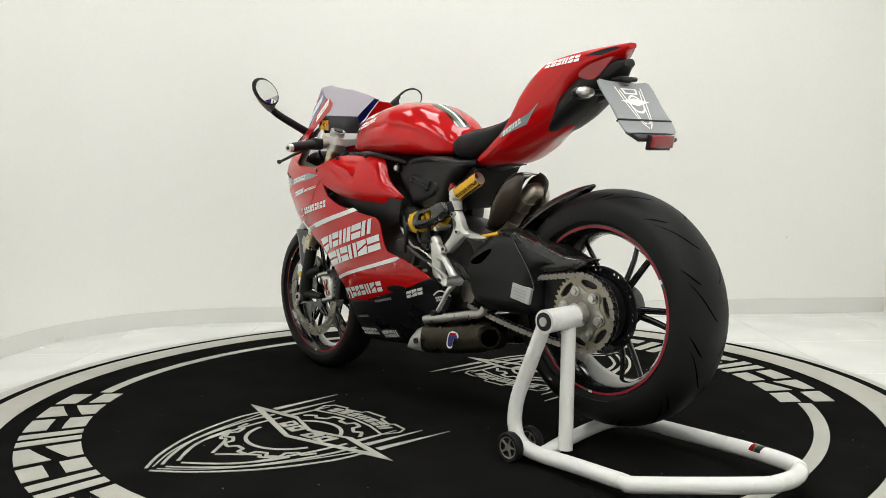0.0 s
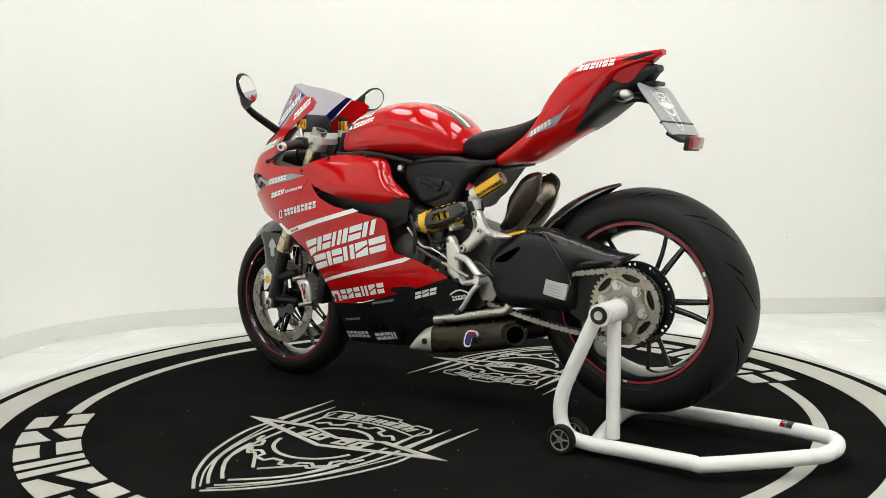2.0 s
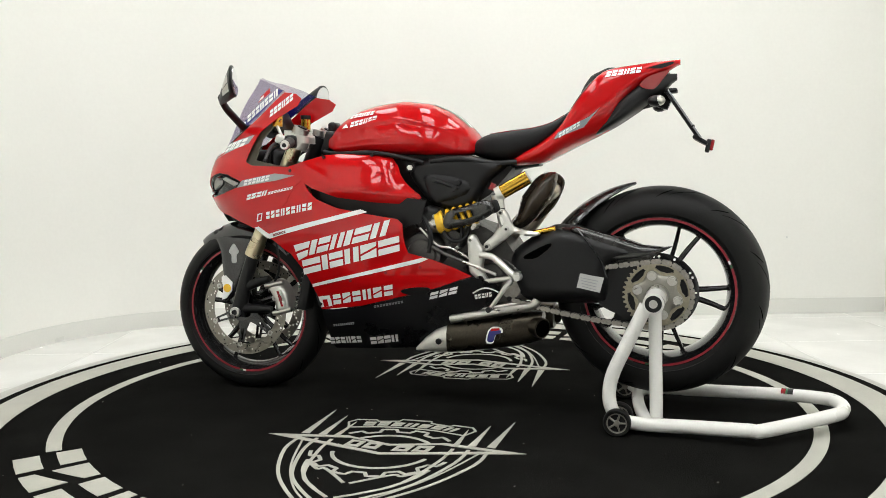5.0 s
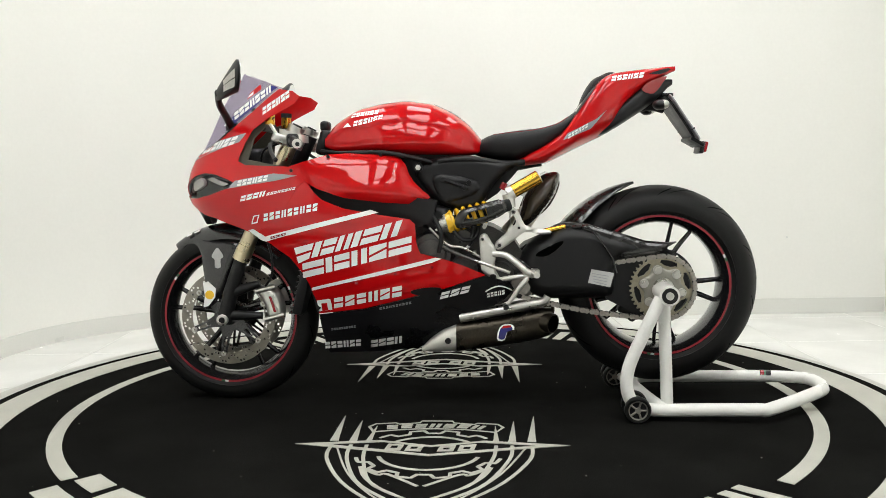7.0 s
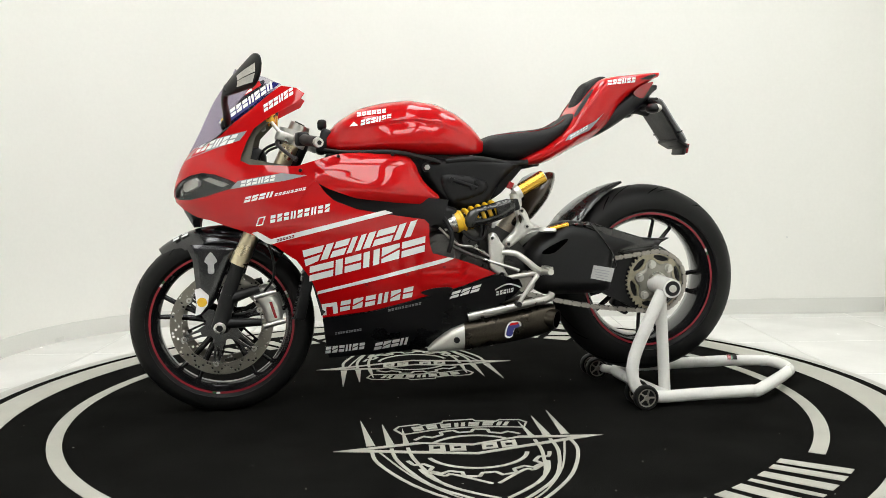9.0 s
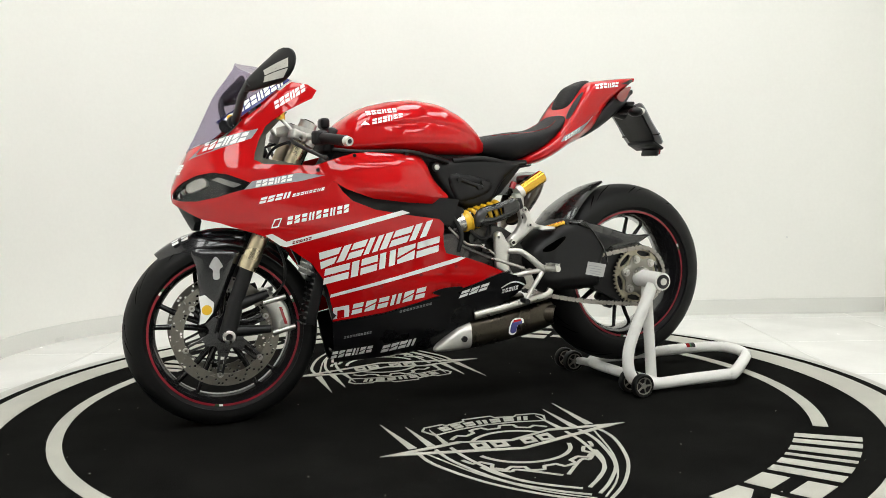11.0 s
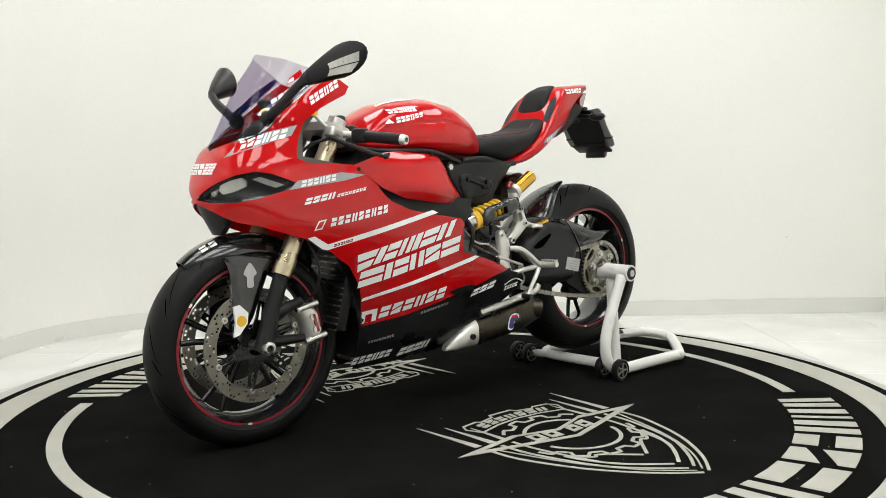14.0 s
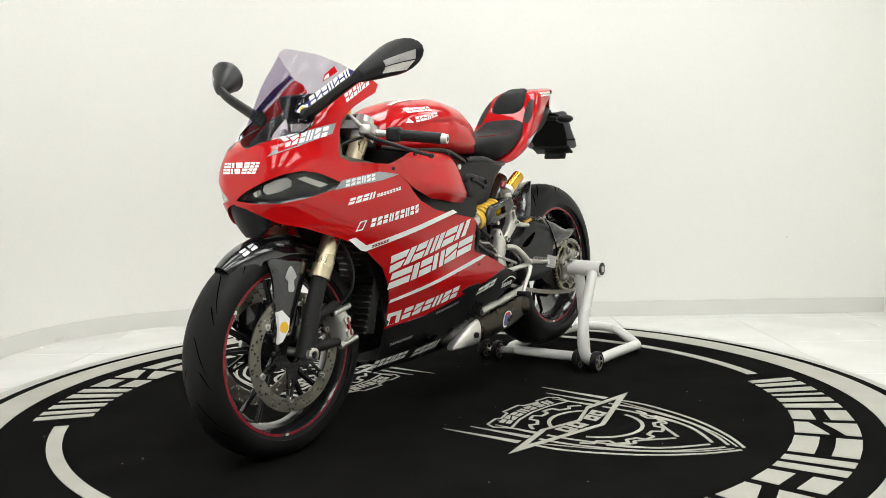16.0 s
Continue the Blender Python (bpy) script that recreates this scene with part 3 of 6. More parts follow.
def wheel_tyre(c, R, half, bead_r, bead_y, crown, name, parent):
    prof = [(bead_r, -bead_y), (bead_r + 0.012, -bead_y - 0.008)]
    n = 18
    r_side = R - crown
    prof.append(((bead_r + r_side) / 2, -half * 0.985))
    for k in range(n + 1):
        a = math.pi * k / n
        prof.append((r_side + crown * math.sin(a) ** 0.9 if 0 < k < n else r_side, -half * math.cos(a)))
    prof += [((bead_r + r_side) / 2, half * 0.985), (bead_r + 0.012, bead_y + 0.008), (bead_r, bead_y), (bead_r - 0.004, 0)]
    ob = part(name, lathe(bmesh.new(), prof, c, 96), M_RUBBER, parent, "black road tyre with slanted tread grooves", smooth=50)
    # flat dark strips on the tread hold the shade of the grooves
    bm = bmesh.new()
    count = 11
    for k in range(count):
        for s in (-1, 1):
            for v0, v1, sweep, lag in ((0.14, 0.80, 0.34, 0.0), (0.52, 0.86, 0.16, 0.30)):
                left, right = [], []
                for j in range(7):
                    u = j / 6
                    yv = v0 + (v1 - v0) * u
                    ang = 2 * math.pi * (k + (0.5 if s > 0 else 0)) / count + lag + sweep * (u ** 1.3)
                    a = math.acos(max(-1, min(1, s * yv)))
                    r = r_side + crown * math.sin(a) ** 0.9 + 0.0005
                    w = 0.0042 * math.sin(math.pi * (0.12 + 0.8 * u))
                    for lst, q in ((left, -w), (right, w)):
                        aa = ang + q / R
                        lst.append(bm.verts.new(Vector(c) + Vector((r * math.cos(aa), half * s * yv, r * math.sin(aa)))))
                for j in range(6):
                    bm.faces.new((left[j], left[j + 1], right[j + 1], right[j]))
    part("tread_groove_shade", bm, M_SHADE, ob, smooth=0)["kind"] = "stuff"
    return ob


def wheel_rim(c, half, spokes, parent, hub_r, hub_half, lean=0.0, start=0.35):
    prof = [(0.232, -half), (0.236, -half - 0.003), (0.226, -half - 0.004), (0.214, -half + 0.012), (0.205, -half * 0.3), (0.205, half * 0.3), (0.214, half - 0.012), (0.226, half + 0.004), (0.236, half + 0.003), (0.232, half), (0.217, half * 0.4), (0.217, -half * 0.4)]
    rim = part("rim", lathe(bmesh.new(), prof, c, 96), M_RIM, parent, "gloss black cast wheel rim", smooth=40)
    for s in (-1, 1):
        y = s * (half + 0.0045)
        bm = lathe(bmesh.new(), [(0.2265, y), (0.2335, y - s * 0.0006), (0.2335, y - s * 0.002), (0.2265, y - s * 0.0015)], c, 96)
        part("rim_tape", bm, M_STRIPE, rim, "thin red tape line", smooth=40)
        for k in range(3):  # small tricolour marks
            for j, m in enumerate((M_GREEN, M_WHITE, M_STRIPE)):
                a0 = radians(20 + 120 * k + 3.2 * j)
                pts = [Vector(c) + Vector((r * math.cos(a), y + s * 0.0006, r * math.sin(a))) for r in (0.2268, 0.2332) for a in (a0, a0 + radians(3.0))]
                bm = bmesh.new()
                vs = [bm.verts.new(p) for p in pts]
                bm.faces.new((vs[0], vs[1], vs[3], vs[2]) if s < 0 else (vs[2], vs[3], vs[1], vs[0]))
                part("rim_mark", bm, m, rim, smooth=0)
    part("hub", lathe(bmesh.new(), [(0.012, -hub_half), (hub_r, -hub_half), (hub_r, -hub_half * 0.5), (hub_r * 0.75, 0), (hub_r, hub_half * 0.5), (hub_r, hub_half), (0.012, hub_half)], c, 40), M_RIM, rim)
    for k in range(spokes):
        a = 2 * math.pi * k / spokes + start
        for d in (-1, 1):
            a0, a1 = a + d * 0.10, a + d * 0.17
            p0 = Vector(c) + Vector((hub_r * 0.8 * math.cos(a0), lean * 0.3, hub_r * 0.8 * math.sin(a0)))
            pm = Vector(c) + Vector((0.14 * math.cos((a0 + a1) / 2), lean, 0.14 * math.sin((a0 + a1) / 2)))
            p1 = Vector(c) + Vector((0.213 * math.cos(a1), lean, 0.213 * math.sin(a1)))
            part("spoke", tube(bmesh.new(), [p0, pm, p1], (0.0105, 0.0075), 8, 3, flat=0.8), M_RIM, rim)
    return rim


def drilled_disc(c, r0, r1, y, mat, parent, rows=3, count=26, t=0.0045, label=""):
    loops = [circle(0, 0, r1, 72), circle(0, 0, r0, 60)]
    for k in range(count):
        for j in range(rows):
            a = 2 * math.pi * (k + j / rows) / count
            r = r0 + (r1 - r0) * (0.2 + 0.6 * (j if k % 2 else rows - 1 - j) / max(1, rows - 1))
            loops.append(circle(r * math.cos(a), r * math.sin(a), 0.0043, 7))
    o = Vector(c)
    bm = sheet(bmesh.new(), loops, lambda x, z: Vector((o.x + x, y - t / 2, o.z + z)), lambda x, z: Vector((o.x + x, y + t / 2, o.z + z)))
    return part("brake_disc", bm, mat, parent, label, smooth=0)


FC, RC = Vector((-0.717, 0.0, 0.295)), Vector((0.742, 0.0, 0.396))


def front_end(b):
    fw = part("front_wheel", rod(bmesh.new(), FC + Vector((0, -0.10, 0)), FC + Vector((0, 0.10, 0)), 0.0125), M_STEEL, b, "front wheel with twin drilled discs")
    wheel_tyre(FC, 0.300, 0.061, 0.232, 0.047, 0.045, "tyre", fw)
    wheel_rim(FC, 0.045, 5, fw, 0.042, 0.035)
    for s in (-1, 1):
        d = drilled_disc(FC, 0.127, 0.164, s * 0.068, M_DISC, fw, 3, 30, label="drilled steel brake disc")
        spider = []
        for k in range(6):
            a = 2 * math.pi * k / 6 + 0.35
            for da, r in ((-0.42, 0.052), (-0.17, 0.078), (-0.075, 0.133), (0.075, 0.133), (0.17, 0.078), (0.42, 0.052)):
                spider.append((FC.x + r * math.cos(a + da), FC.z + r * math.sin(a + da)))
        slots = [[(FC.x + r * math.cos(2 * math.pi * k / 6 + 0.35 + da), FC.z + r * math.sin(2 * math.pi * k / 6 + 0.35 + da)) for da, r in ((-0.085, 0.072), (-0.030, 0.118), (0.030, 0.118), (0.085, 0.072))] for k in range(6)]
        part("disc_carrier", slab(bmesh.new(), [spider, circle(FC.x, FC.z, 0.030, 24)] + slots, s * 0.060, s * 0.066), M_RIM, d, "black spider-shaped disc carrier", smooth=0)
        for k in range(6):
            a = 2 * math.pi * k / 6 + 0.35
            u = Vector((math.cos(a), 0, math.sin(a)))
            part("bobbin", lathe(bmesh.new(), [(0.004, s * 0.061), (0.0095, s * 0.061), (0.0095, s * 0.0725), (0.008, s * 0.0745), (0.004, s * 0.0745)], FC + u * 0.130, 14), M_STEEL, d, "silver disc bobbin", smooth=30)
    u = Vector((0.432, 0, 0.902)).normalized()
    for s in (-1, 1):
        top = Vector((-0.459, s * 0.108, 0.912))
        low = Vector((-0.651, s * 0.108, 0.503))
        foot = Vector((-0.700, s * 0.108, 0.37))
        part("fork_tube", tube(bmesh.new(), [top, low], 0.0265, 20, per=1), M_FORK, b, "pale gold upper fork tube")
        part("fork_collar", rod(bmesh.new(), low + (top - low) * 0.10, low - (top - low) * 0.02, 0.0295, seg=20), M_FORK, b, "pale gold fork collar")
        bm = tube(bmesh.new(), [low + Vector((0.004, 0, 0.01)), low + (foot - low) * 0.5, foot], (0.0225, 0.0235), 16, 2)
        rod(bm, foot + Vector((0.012, 0, 0.03)), FC + Vector((-0.004, s * 0.108, -0.012)), 0.024, 0.028)
        rod(bm, FC + Vector((0.005, s * 0.108, 0.012)), FC + Vector((0.13, s * 0.108, 0.01)), 0.019, 0.012)
        rod(bm, FC + Vector((0.03, s * 0.108, 0.09)), FC + Vector((0.125, s * 0.108, 0.12)), 0.02, 0.012)
        part("fork_leg", bm, M_BLACKM, b, "matt black lower fork leg")
        part("axle_nut", lathe(bmesh.new(), [(0.0105, s * 0.10), (0.019, s * 0.10), (0.019, s * 0.141), (0.0165, s * 0.143), (0.0105, s * 0.143)], FC, 24), M_STEEL, b, "bright hollow axle nut")
        # caliper
        lp = [(-0.606, 0.388), (-0.585, 0.408), (-0.558, 0.404), (-0.533, 0.375), (-0.522, 0.335), (-0.524, 0.300), (-0.548, 0.288), (-0.570, 0.296), (-0.577, 0.330), (-0.592, 0.36)]
        cal = part("brake_caliper", side_sign(pillow([rounded(lp, 3)], -0.112, -0.094, -0.048, 0.016, 0.01), s), M_SILVER, b, "cast aluminium brake caliper")
        for z, x in ((0.393, -0.578), (0.297, -0.55)):
            part("caliper_bolt", rod(bmesh.new(), (x - 0.03, s * 0.108, z - 0.006), (x + 0.04, s * 0.108, z + 0.01), 0.0095, 0.0085, 10), M_STEEL, cal)
        for z, x in ((0.365, -0.555), (0.325, -0.545)):
            part("piston_cap", rod(bmesh.new(), (x, s * 0.10, z), (x, s * 0.118, z), 0.0125, seg=16), M_SILVER, cal)
        bm = slab(bmesh.new(), [[(-0.561, 0.372), (-0.552, 0.372), (-0.536, 0.318), (-0.545, 0.318)]], -0.1185, -0.112)
        part("caliper_mark", side_sign(bm, s), M_DARKRED, cal, "small red bar", smooth=0)
        # brake hose
        part("brake_hose", tube(bmesh.new(), [(-0.575, s * 0.10, 0.405), (-0.545, s * 0.125, 0.45), (-0.545, s * 0.13, 0.52), (-0.575, s * 0.11, 0.60)], 0.0042, 8, 5), M_BLACKM, b)
        # mudguard arm with its stickers
        lp = [(-0.812, 0.556), (-0.74, 0.556), (-0.665, 0.545), (-0.682, 0.500), (-0.708, 0.44), (-0.735, 0.375), (-0.772, 0.335), (-0.798, 0.328), (-0.790, 0.39), (-0.795, 0.45), (-0.80, 0.51)]
        arm = part("mudguard_arm", side_sign(pillow([rounded(lp, 3)], -0.086, -0.079, -0.072, 0.02, 0.012), s), M_BLACKG, b, "gloss black mudguard side arm")
        lp = [(-0.796, 0.415), (-0.778, 0.42), (-0.752, 0.395), (-0.756, 0.365), (-0.78, 0.336), (-0.797, 0.331), (-0.791, 0.37)]
        part("sticker", side_sign(slab(bmesh.new(), [lp], -0.0885, -0.08), s), M_WHITE, arm, "white vinyl sticker", smooth=0)
        part("sticker", side_sign(slab(bmesh.new(), [circle(-0.774, 0.374, 0.0155, 16)], -0.0895, -0.08), s), M_YELLOWV, arm, "small yellow round sticker", smooth=0)
        bm = slab(bmesh.new(), [rounded([(-0.752, 0.525), (-0.742, 0.535), (-0.732, 0.525), (-0.722, 0.505), (-0.732, 0.495), (-0.732, 0.47), (-0.742, 0.465), (-0.752, 0.47), (-0.752, 0.495), (-0.762, 0.505)], 3)], -0.0885, -0.08)
        part("sticker", side_sign(bm, s), M_PALE, arm, "small pale grey sticker", smooth=0)
    # mudguard shell over the tyre
    rings = []
    for k in range(26):
        a = radians(128.5 - (128.5 - 48) * k / 25)
        rr = 0.318 + 0.004 * math.sin(k / 25 * math.pi)
        narrow = 0.48 + 0.52 * min(1.0, (k / 25) / 0.35) ** 0.7
        ring = []
        for j in range(13):
            v = -1 + 2 * j / 12
            y = 0.072 * narrow * v
            drop = 0.050 * abs(v) ** 3.2
            ring.append(FC + Vector(((rr - drop) * math.cos(a), y, (rr - drop) * math.sin(a))))
        inner = [p - (p - Vector((FC.x, p.y, FC.z))).normalized() * 0.003 for p in reversed(ring)]
        rings.append(ring + inner)
    part("mudguard", loft(bmesh.new(), rings), M_BLACKG, b, "gloss black front mudguard", smooth=50)
    top = lambda a, y: FC + Vector(((0.3215 - 0.050 * abs(y / 0.072) ** 3.2) * math.cos(radians(a)), y, (0.3215 - 0.050 * abs(y / 0.072) ** 3.2) * math.sin(radians(a))))
    for lps in blocks(2, gap=0.3):
        bm = bmesh.new()
        for lp in lps:
            sheet(bm, [[(118 - 11 * x, -0.045 + 0.022 * y) for x, y in lp]], top)
        part("lettering_bar", bm, M_WHITE, b, smooth=0)
    # yoke, bars, controls
    lp = rounded([(-0.50, -0.14), (-0.43, -0.14), (-0.42, -0.07), (-0.45, 0.0), (-0.42, 0.07), (-0.43, 0.14), (-0.50, 0.14), (-0.51, 0.0)], 4)
    part("top_yoke", sheet(bmesh.new(), [lp], lambda x, y: Vector((x, y, 0.918 - 0.3 * (x + 0.46))), lambda x, y: Vector((x, y, 0.895 - 0.3 * (x + 0.46)))), M_SILVER, b, "bare aluminium top yoke")
    part("bottom_yoke", block(bmesh.new(), (-0.565, 0, 0.69), (0.08, 0.27, 0.035), 0.008), M_BLACKM, b)
    part("steering_stem", rod(bmesh.new(), (-0.43, 0, 0.91), (-0.53, 0, 0.70), 0.026), M_BLACKM, b)
    for s in (-1, 1):
        part("fork_cap", rod(bmesh.new(), (-0.462, s * 0.108, 0.91), (-0.448, s * 0.108, 0.938), 0.028, seg=20), M_STEEL, b, "machined silver fork cap")
        part("fork_cap_centre", rod(bmesh.new(), (-0.448, s * 0.108, 0.938), (-0.446, s * 0.108, 0.942), 0.017, seg=14), M_BLACKM, b)
        part("bar_clamp", lathe_dir((-0.47, s * 0.108, 0.872), (-0.455, s * 0.108, 0.902), 0.035), M_SILVER, b, "silver handlebar clamp")
        bar0, bar1 = Vector((-0.468, s * 0.13, 0.897)), Vector((-0.392, s * 0.352, 0.872))
        part("handlebar", rod(bmesh.new(), bar0, bar1, 0.0105), M_SILVER, b)
        g0 = bar0.lerp(bar1, 0.45)
        part("switch_box", block(bmesh.new(), bar0.lerp(bar1, 0.36), (0.038, 0.045, 0.042), 0.009, pose(0, 0, 0, 0, 0, s * -18)), M_BLACKM, b, "black switch box")
        part("grip", rod(bmesh.new(), g0, bar0.lerp(bar1, 0.96), 0.0165, seg=18), M_BLACKM, b, "black rubber grip")
        part("bar_end", rod(bmesh.new(), bar0.lerp(bar1, 0.955), bar1 + (bar1 - bar0) * 0.03, 0.0155, 0.013, 18), M_SILVER, b, "silver bar end")
        part("bar_end_bolt", rod(bmesh.new(), bar1 + (bar1 - bar0) * 0.028, bar1 + (bar1 - bar0) * 0.035, 0.007, seg=8), M_BLACKM, b)
        part("lever", tube(bmesh.new(), [(-0.50, s * 0.145, 0.893), (-0.518, s * 0.19, 0.878), (-0.495, s * 0.27, 0.852), (-0.468, s * 0.335, 0.830), (-0.461, s * 0.352, 0.826)], (0.007, 0.0042), 10, 5, flat=1.1), M_BLACKM, b, "black control lever")
        part("lever_ball", lathe(bmesh.new(), [(0.001, -0.008), (0.006, -0.006), (0.008, 0), (0.006, 0.006), (0.001, 0.008)], (-0.46, s * 0.354, 0.825), 10), M_BLACKM, b)
        part("lever_perch", block(bmesh.new(), (-0.495, s * 0.155, 0.895), (0.055, 0.035, 0.032), 0.007, pose(0, 0, 0, 0, 20, s * -20)), M_STEEL, b, "silver lever perch")
        part("reservoir_stay", rod(bmesh.new(), (-0.50, s * 0.15, 0.90), (-0.541, s * 0.118, 0.955), 0.0055, seg=8), M_SILVER, b)
        part("fluid_reservoir", rod(bmesh.new(), (-0.540, s * 0.112, 0.945), (-0.539, s * 0.110, 0.982), 0.0175, seg=18), M_GOLD, b, "small amber fluid reservoir")
        part("reservoir_cap", rod(bmesh.new(), (-0.539, s * 0.110, 0.981), (-0.5385, s * 0.110, 0.996), 0.019, seg=18), M_BLACKM, b)
        part("cable", tube(bmesh.new(), [(-0.49, s * 0.15, 0.885), (-0.56, s * 0.12, 0.86), (-0.58, s * 0.06, 0.80), (-0.52, s * 0.04, 0.74)], 0.0045, 8, 5), M_BLACKM, b)
    part("dashboard", block(bmesh.new(), (-0.585, 0, 0.965), (0.02, 0.17, 0.085), 0.008, pose(0, 0, 0, 0, -25, 0)), M_BLACKM, b, "black instrument panel")
    part("ignition_barrel", rod(bmesh.new(), (-0.44, 0, 0.915), (-0.435, 0, 0.935), 0.02), M_STEEL, b)


def lathe_dir(p0, p1, r):
    return rod(bmesh.new(), p0, p1, r, seg=22)


UPPER_EDGE = [(-0.716, 0.888), (-0.660, 0.938), (-0.585, 0.995), (-0.502, 1.060)]


def fairing(b):
    half = [(phi_of(x, z), z) for x, z in UPPER_EDGE]
    half = [(0.0, 0.848)] + half
    low = [(-0.455, 1.052), (-0.430, 1.034), (-0.445, 1.010), (-0.535, 0.965), (-0.590, 0.925), (-0.612, 0.885), (-0.628, 0.845), (-0.632, 0.825), (-0.605, 0.812), (-0.455, 0.805), (-0.405, 0.759),
           (-0.455, 0.69), (-0.53, 0.615), (-0.592, 0.590), (-0.634, 0.606), (-0.729, 0.638), (-0.78, 0.650), (-0.812, 0.668), (-0.845, 0.692)]
    half += to_phi(low) + [(0.0, 0.704)]
    loop = half + [(-p, z) for p, z in reversed(half[1:-1])]
    lamp = [(-0.05, 0.713), (-0.16, 0.738), (-0.28, 0.760), (-0.44, 0.780), (-0.60, 0.789), (-0.74, 0.783), (-0.88, 0.766), (-1.00, 0.748), (-0.87, 0.734), (-0.71, 0.716), (-0.51, 0.704), (-0.30, 0.704)]
    lampr = [(-p, z) for p, z in lamp]
    upper = skin_panel("upper_fairing", [loop, lamp, lampr], M_RED, b, thick=0.0015, step=0.019, label="glossy red nose fairing")
    for s, lp in ((-1, lamp), (1, lampr)):
        shell = skin_panel("headlight", [lp], M_BLACKG, b, off=-0.028, step=0.03, label="dark headlight under a clear cover")
        inner = [(s * 0.29, 0.752), (s * 0.47, 0.772), (s * 0.55, 0.748), (s * 0.36, 0.728)]
        skin_panel("reflector", [rounded(inner, 2)], M_SILVER, shell, off=-0.015, thick=0.01, step=0.03, label="bright lamp reflector")
        skin_panel("reflector", [[(s * 0.58, 0.768), (s * 0.64, 0.774), (s * 0.86, 0.752), (s * 0.80, 0.744)]], M_STEEL, shell, off=-0.016, thick=0.006, step=0.03, label="bright lamp trim")
        skin_panel("reflector", [[(s * 0.20, 0.732), (s * 0.27, 0.742), (s * 0.29, 0.728), (s * 0.24, 0.722)]], M_STEEL, shell, off=-0.016, thick=0.006, step=0.03)
        cover = skin_panel("lamp_cover", [lp], M_LENS, shell, off=-0.004, thick=0.002, step=0.03, label="clear lamp cover")
        cover.visible_shadow = False
        edge = [skin(p, z, -0.012) for p, z in lp]
        part("lamp_rim", tube(bmesh.new(), edge, 0.0075, 6, 2, closed=True), M_BLACKG, shell)
    # dark air mouth below the lamps
    mouth = [(0.0, 0.702), (-0.17, 0.694), (-0.34, 0.666), (-0.30, 0.64), (-0.12, 0.612), (0.12, 0.612), (0.30, 0.64), (0.34, 0.666), (0.17, 0.694)]
    skin_panel("air_mouth", [mouth], M_BLACKM, b, off=-0.010, thick=0.02, step=0.03, label="matt black air mouth below the lamps")
    # screen
    up = [(phi_of(x, z), z) for x, z in [(-0.505, 1.066), (-0.545, 1.086), (-0.60, 1.108)]]
    half = [(0.0, 0.851)] + [(p, z + 0.003) for p, z in [(phi_of(x, z), z) for x, z in UPPER_EDGE]] + up + [(0.0, 1.126)]
    screen = skin_panel("windscreen", [half + [(-p, z) for p, z in reversed(half[1:-1])]], M_SCREEN, b, off=0.003, thick=0.0025, step=0.03, label="smoke-tinted clear windscreen")
    screen.visible_shadow = False
    edge = [skin(p, z, 0.001) for p, z in half[:3]]
    edge = [Vector((v.x, -v.y, v.z)) for v in reversed(edge[1:])] + edge
    part("screen_seal", tube(bmesh.new(), edge, 0.0028, 6, 3), M_BLACKG, b, "black rubber screen edge")
    blue = to_phi([(-0.701, 0.948), (-0.644, 0.988), (-0.522, 1.072), (-0.502, 1.066), (-0.585, 1.001), (-0.676, 0.936)])
    skin_panel("sticker", [blue], M_BLUE, screen, off=0.0055, thick=0.0005, step=0.04, label="blue vinyl strip")
    red = to_phi([(-0.612, 1.030), (-0.600, 1.052), (-0.565, 1.078), (-0.560, 1.062)])
    skin_panel("sticker", [red], M_RED, screen, off=0.0055, thick=0.0005, step=0.04, label="red vinyl badge")
    skin_panel("sticker", [to_phi([(-0.607, 1.036), (-0.60, 1.047), (-0.588, 1.056), (-0.588, 1.046)])], M_WHITE, screen, off=0.0065, thick=0.0005, step=0.04)
    bars_on("sticker", 7, lambda u, v: (-0.655 + 0.135 * u - 0.006 * v, 0.963 + 0.090 * u + 0.022 * v), M_WHITE, screen, 0.0065, "row of white bars")
    skin_panel("sticker", [to_phi([(-0.697, 0.946), (-0.682, 0.963), (-0.664, 0.968), (-0.667, 0.946), (-0.676, 0.940)])], M_WHITE, screen, off=0.0062, thick=0.0005, step=0.04)
    skin_panel("sticker", [to_phi(circle(-0.679, 0.953, 0.0085, 12))], M_YELLOWV, screen, off=0.0068, thick=0.0004, step=0.04)
    skin_panel("sticker", [[(-p, z) for p, z in blue]], M_BLUE, screen, off=0.0055, thick=0.0005, step=0.04)
    bars_on("sticker", 6, lambda u, v: (-0.555 + 0.095 * u - 0.004 * v, 0.976 + 0.058 * u + 0.022 * v), M_WHITE, upper, 0.0015, "row of white bars")
    # side panels, left and right
    side = [(-0.415, 0.765), (-0.468, 0.698), (-0.542, 0.622), (-0.598, 0.594), (-0.588, 0.586), (-0.532, 0.556), (-0.470, 0.510), (-0.428, 0.45), (-0.403, 0.38), (-0.392, 0.312), (-0.232, 0.334), (-0.09, 0.370), (0.007, 0.395), (0.062, 0.411), (0.120, 0.432), (0.172, 0.448), (0.105, 0.478), (0.044, 0.500), (-0.037, 0.521), (-0.048, 0.56), (-0.050, 0.616), (-0.066, 0.632), (-0.13, 0.642), (-0.192, 0.652), (-0.278, 0.669), (-0.347, 0.697), (-0.393, 0.750)]
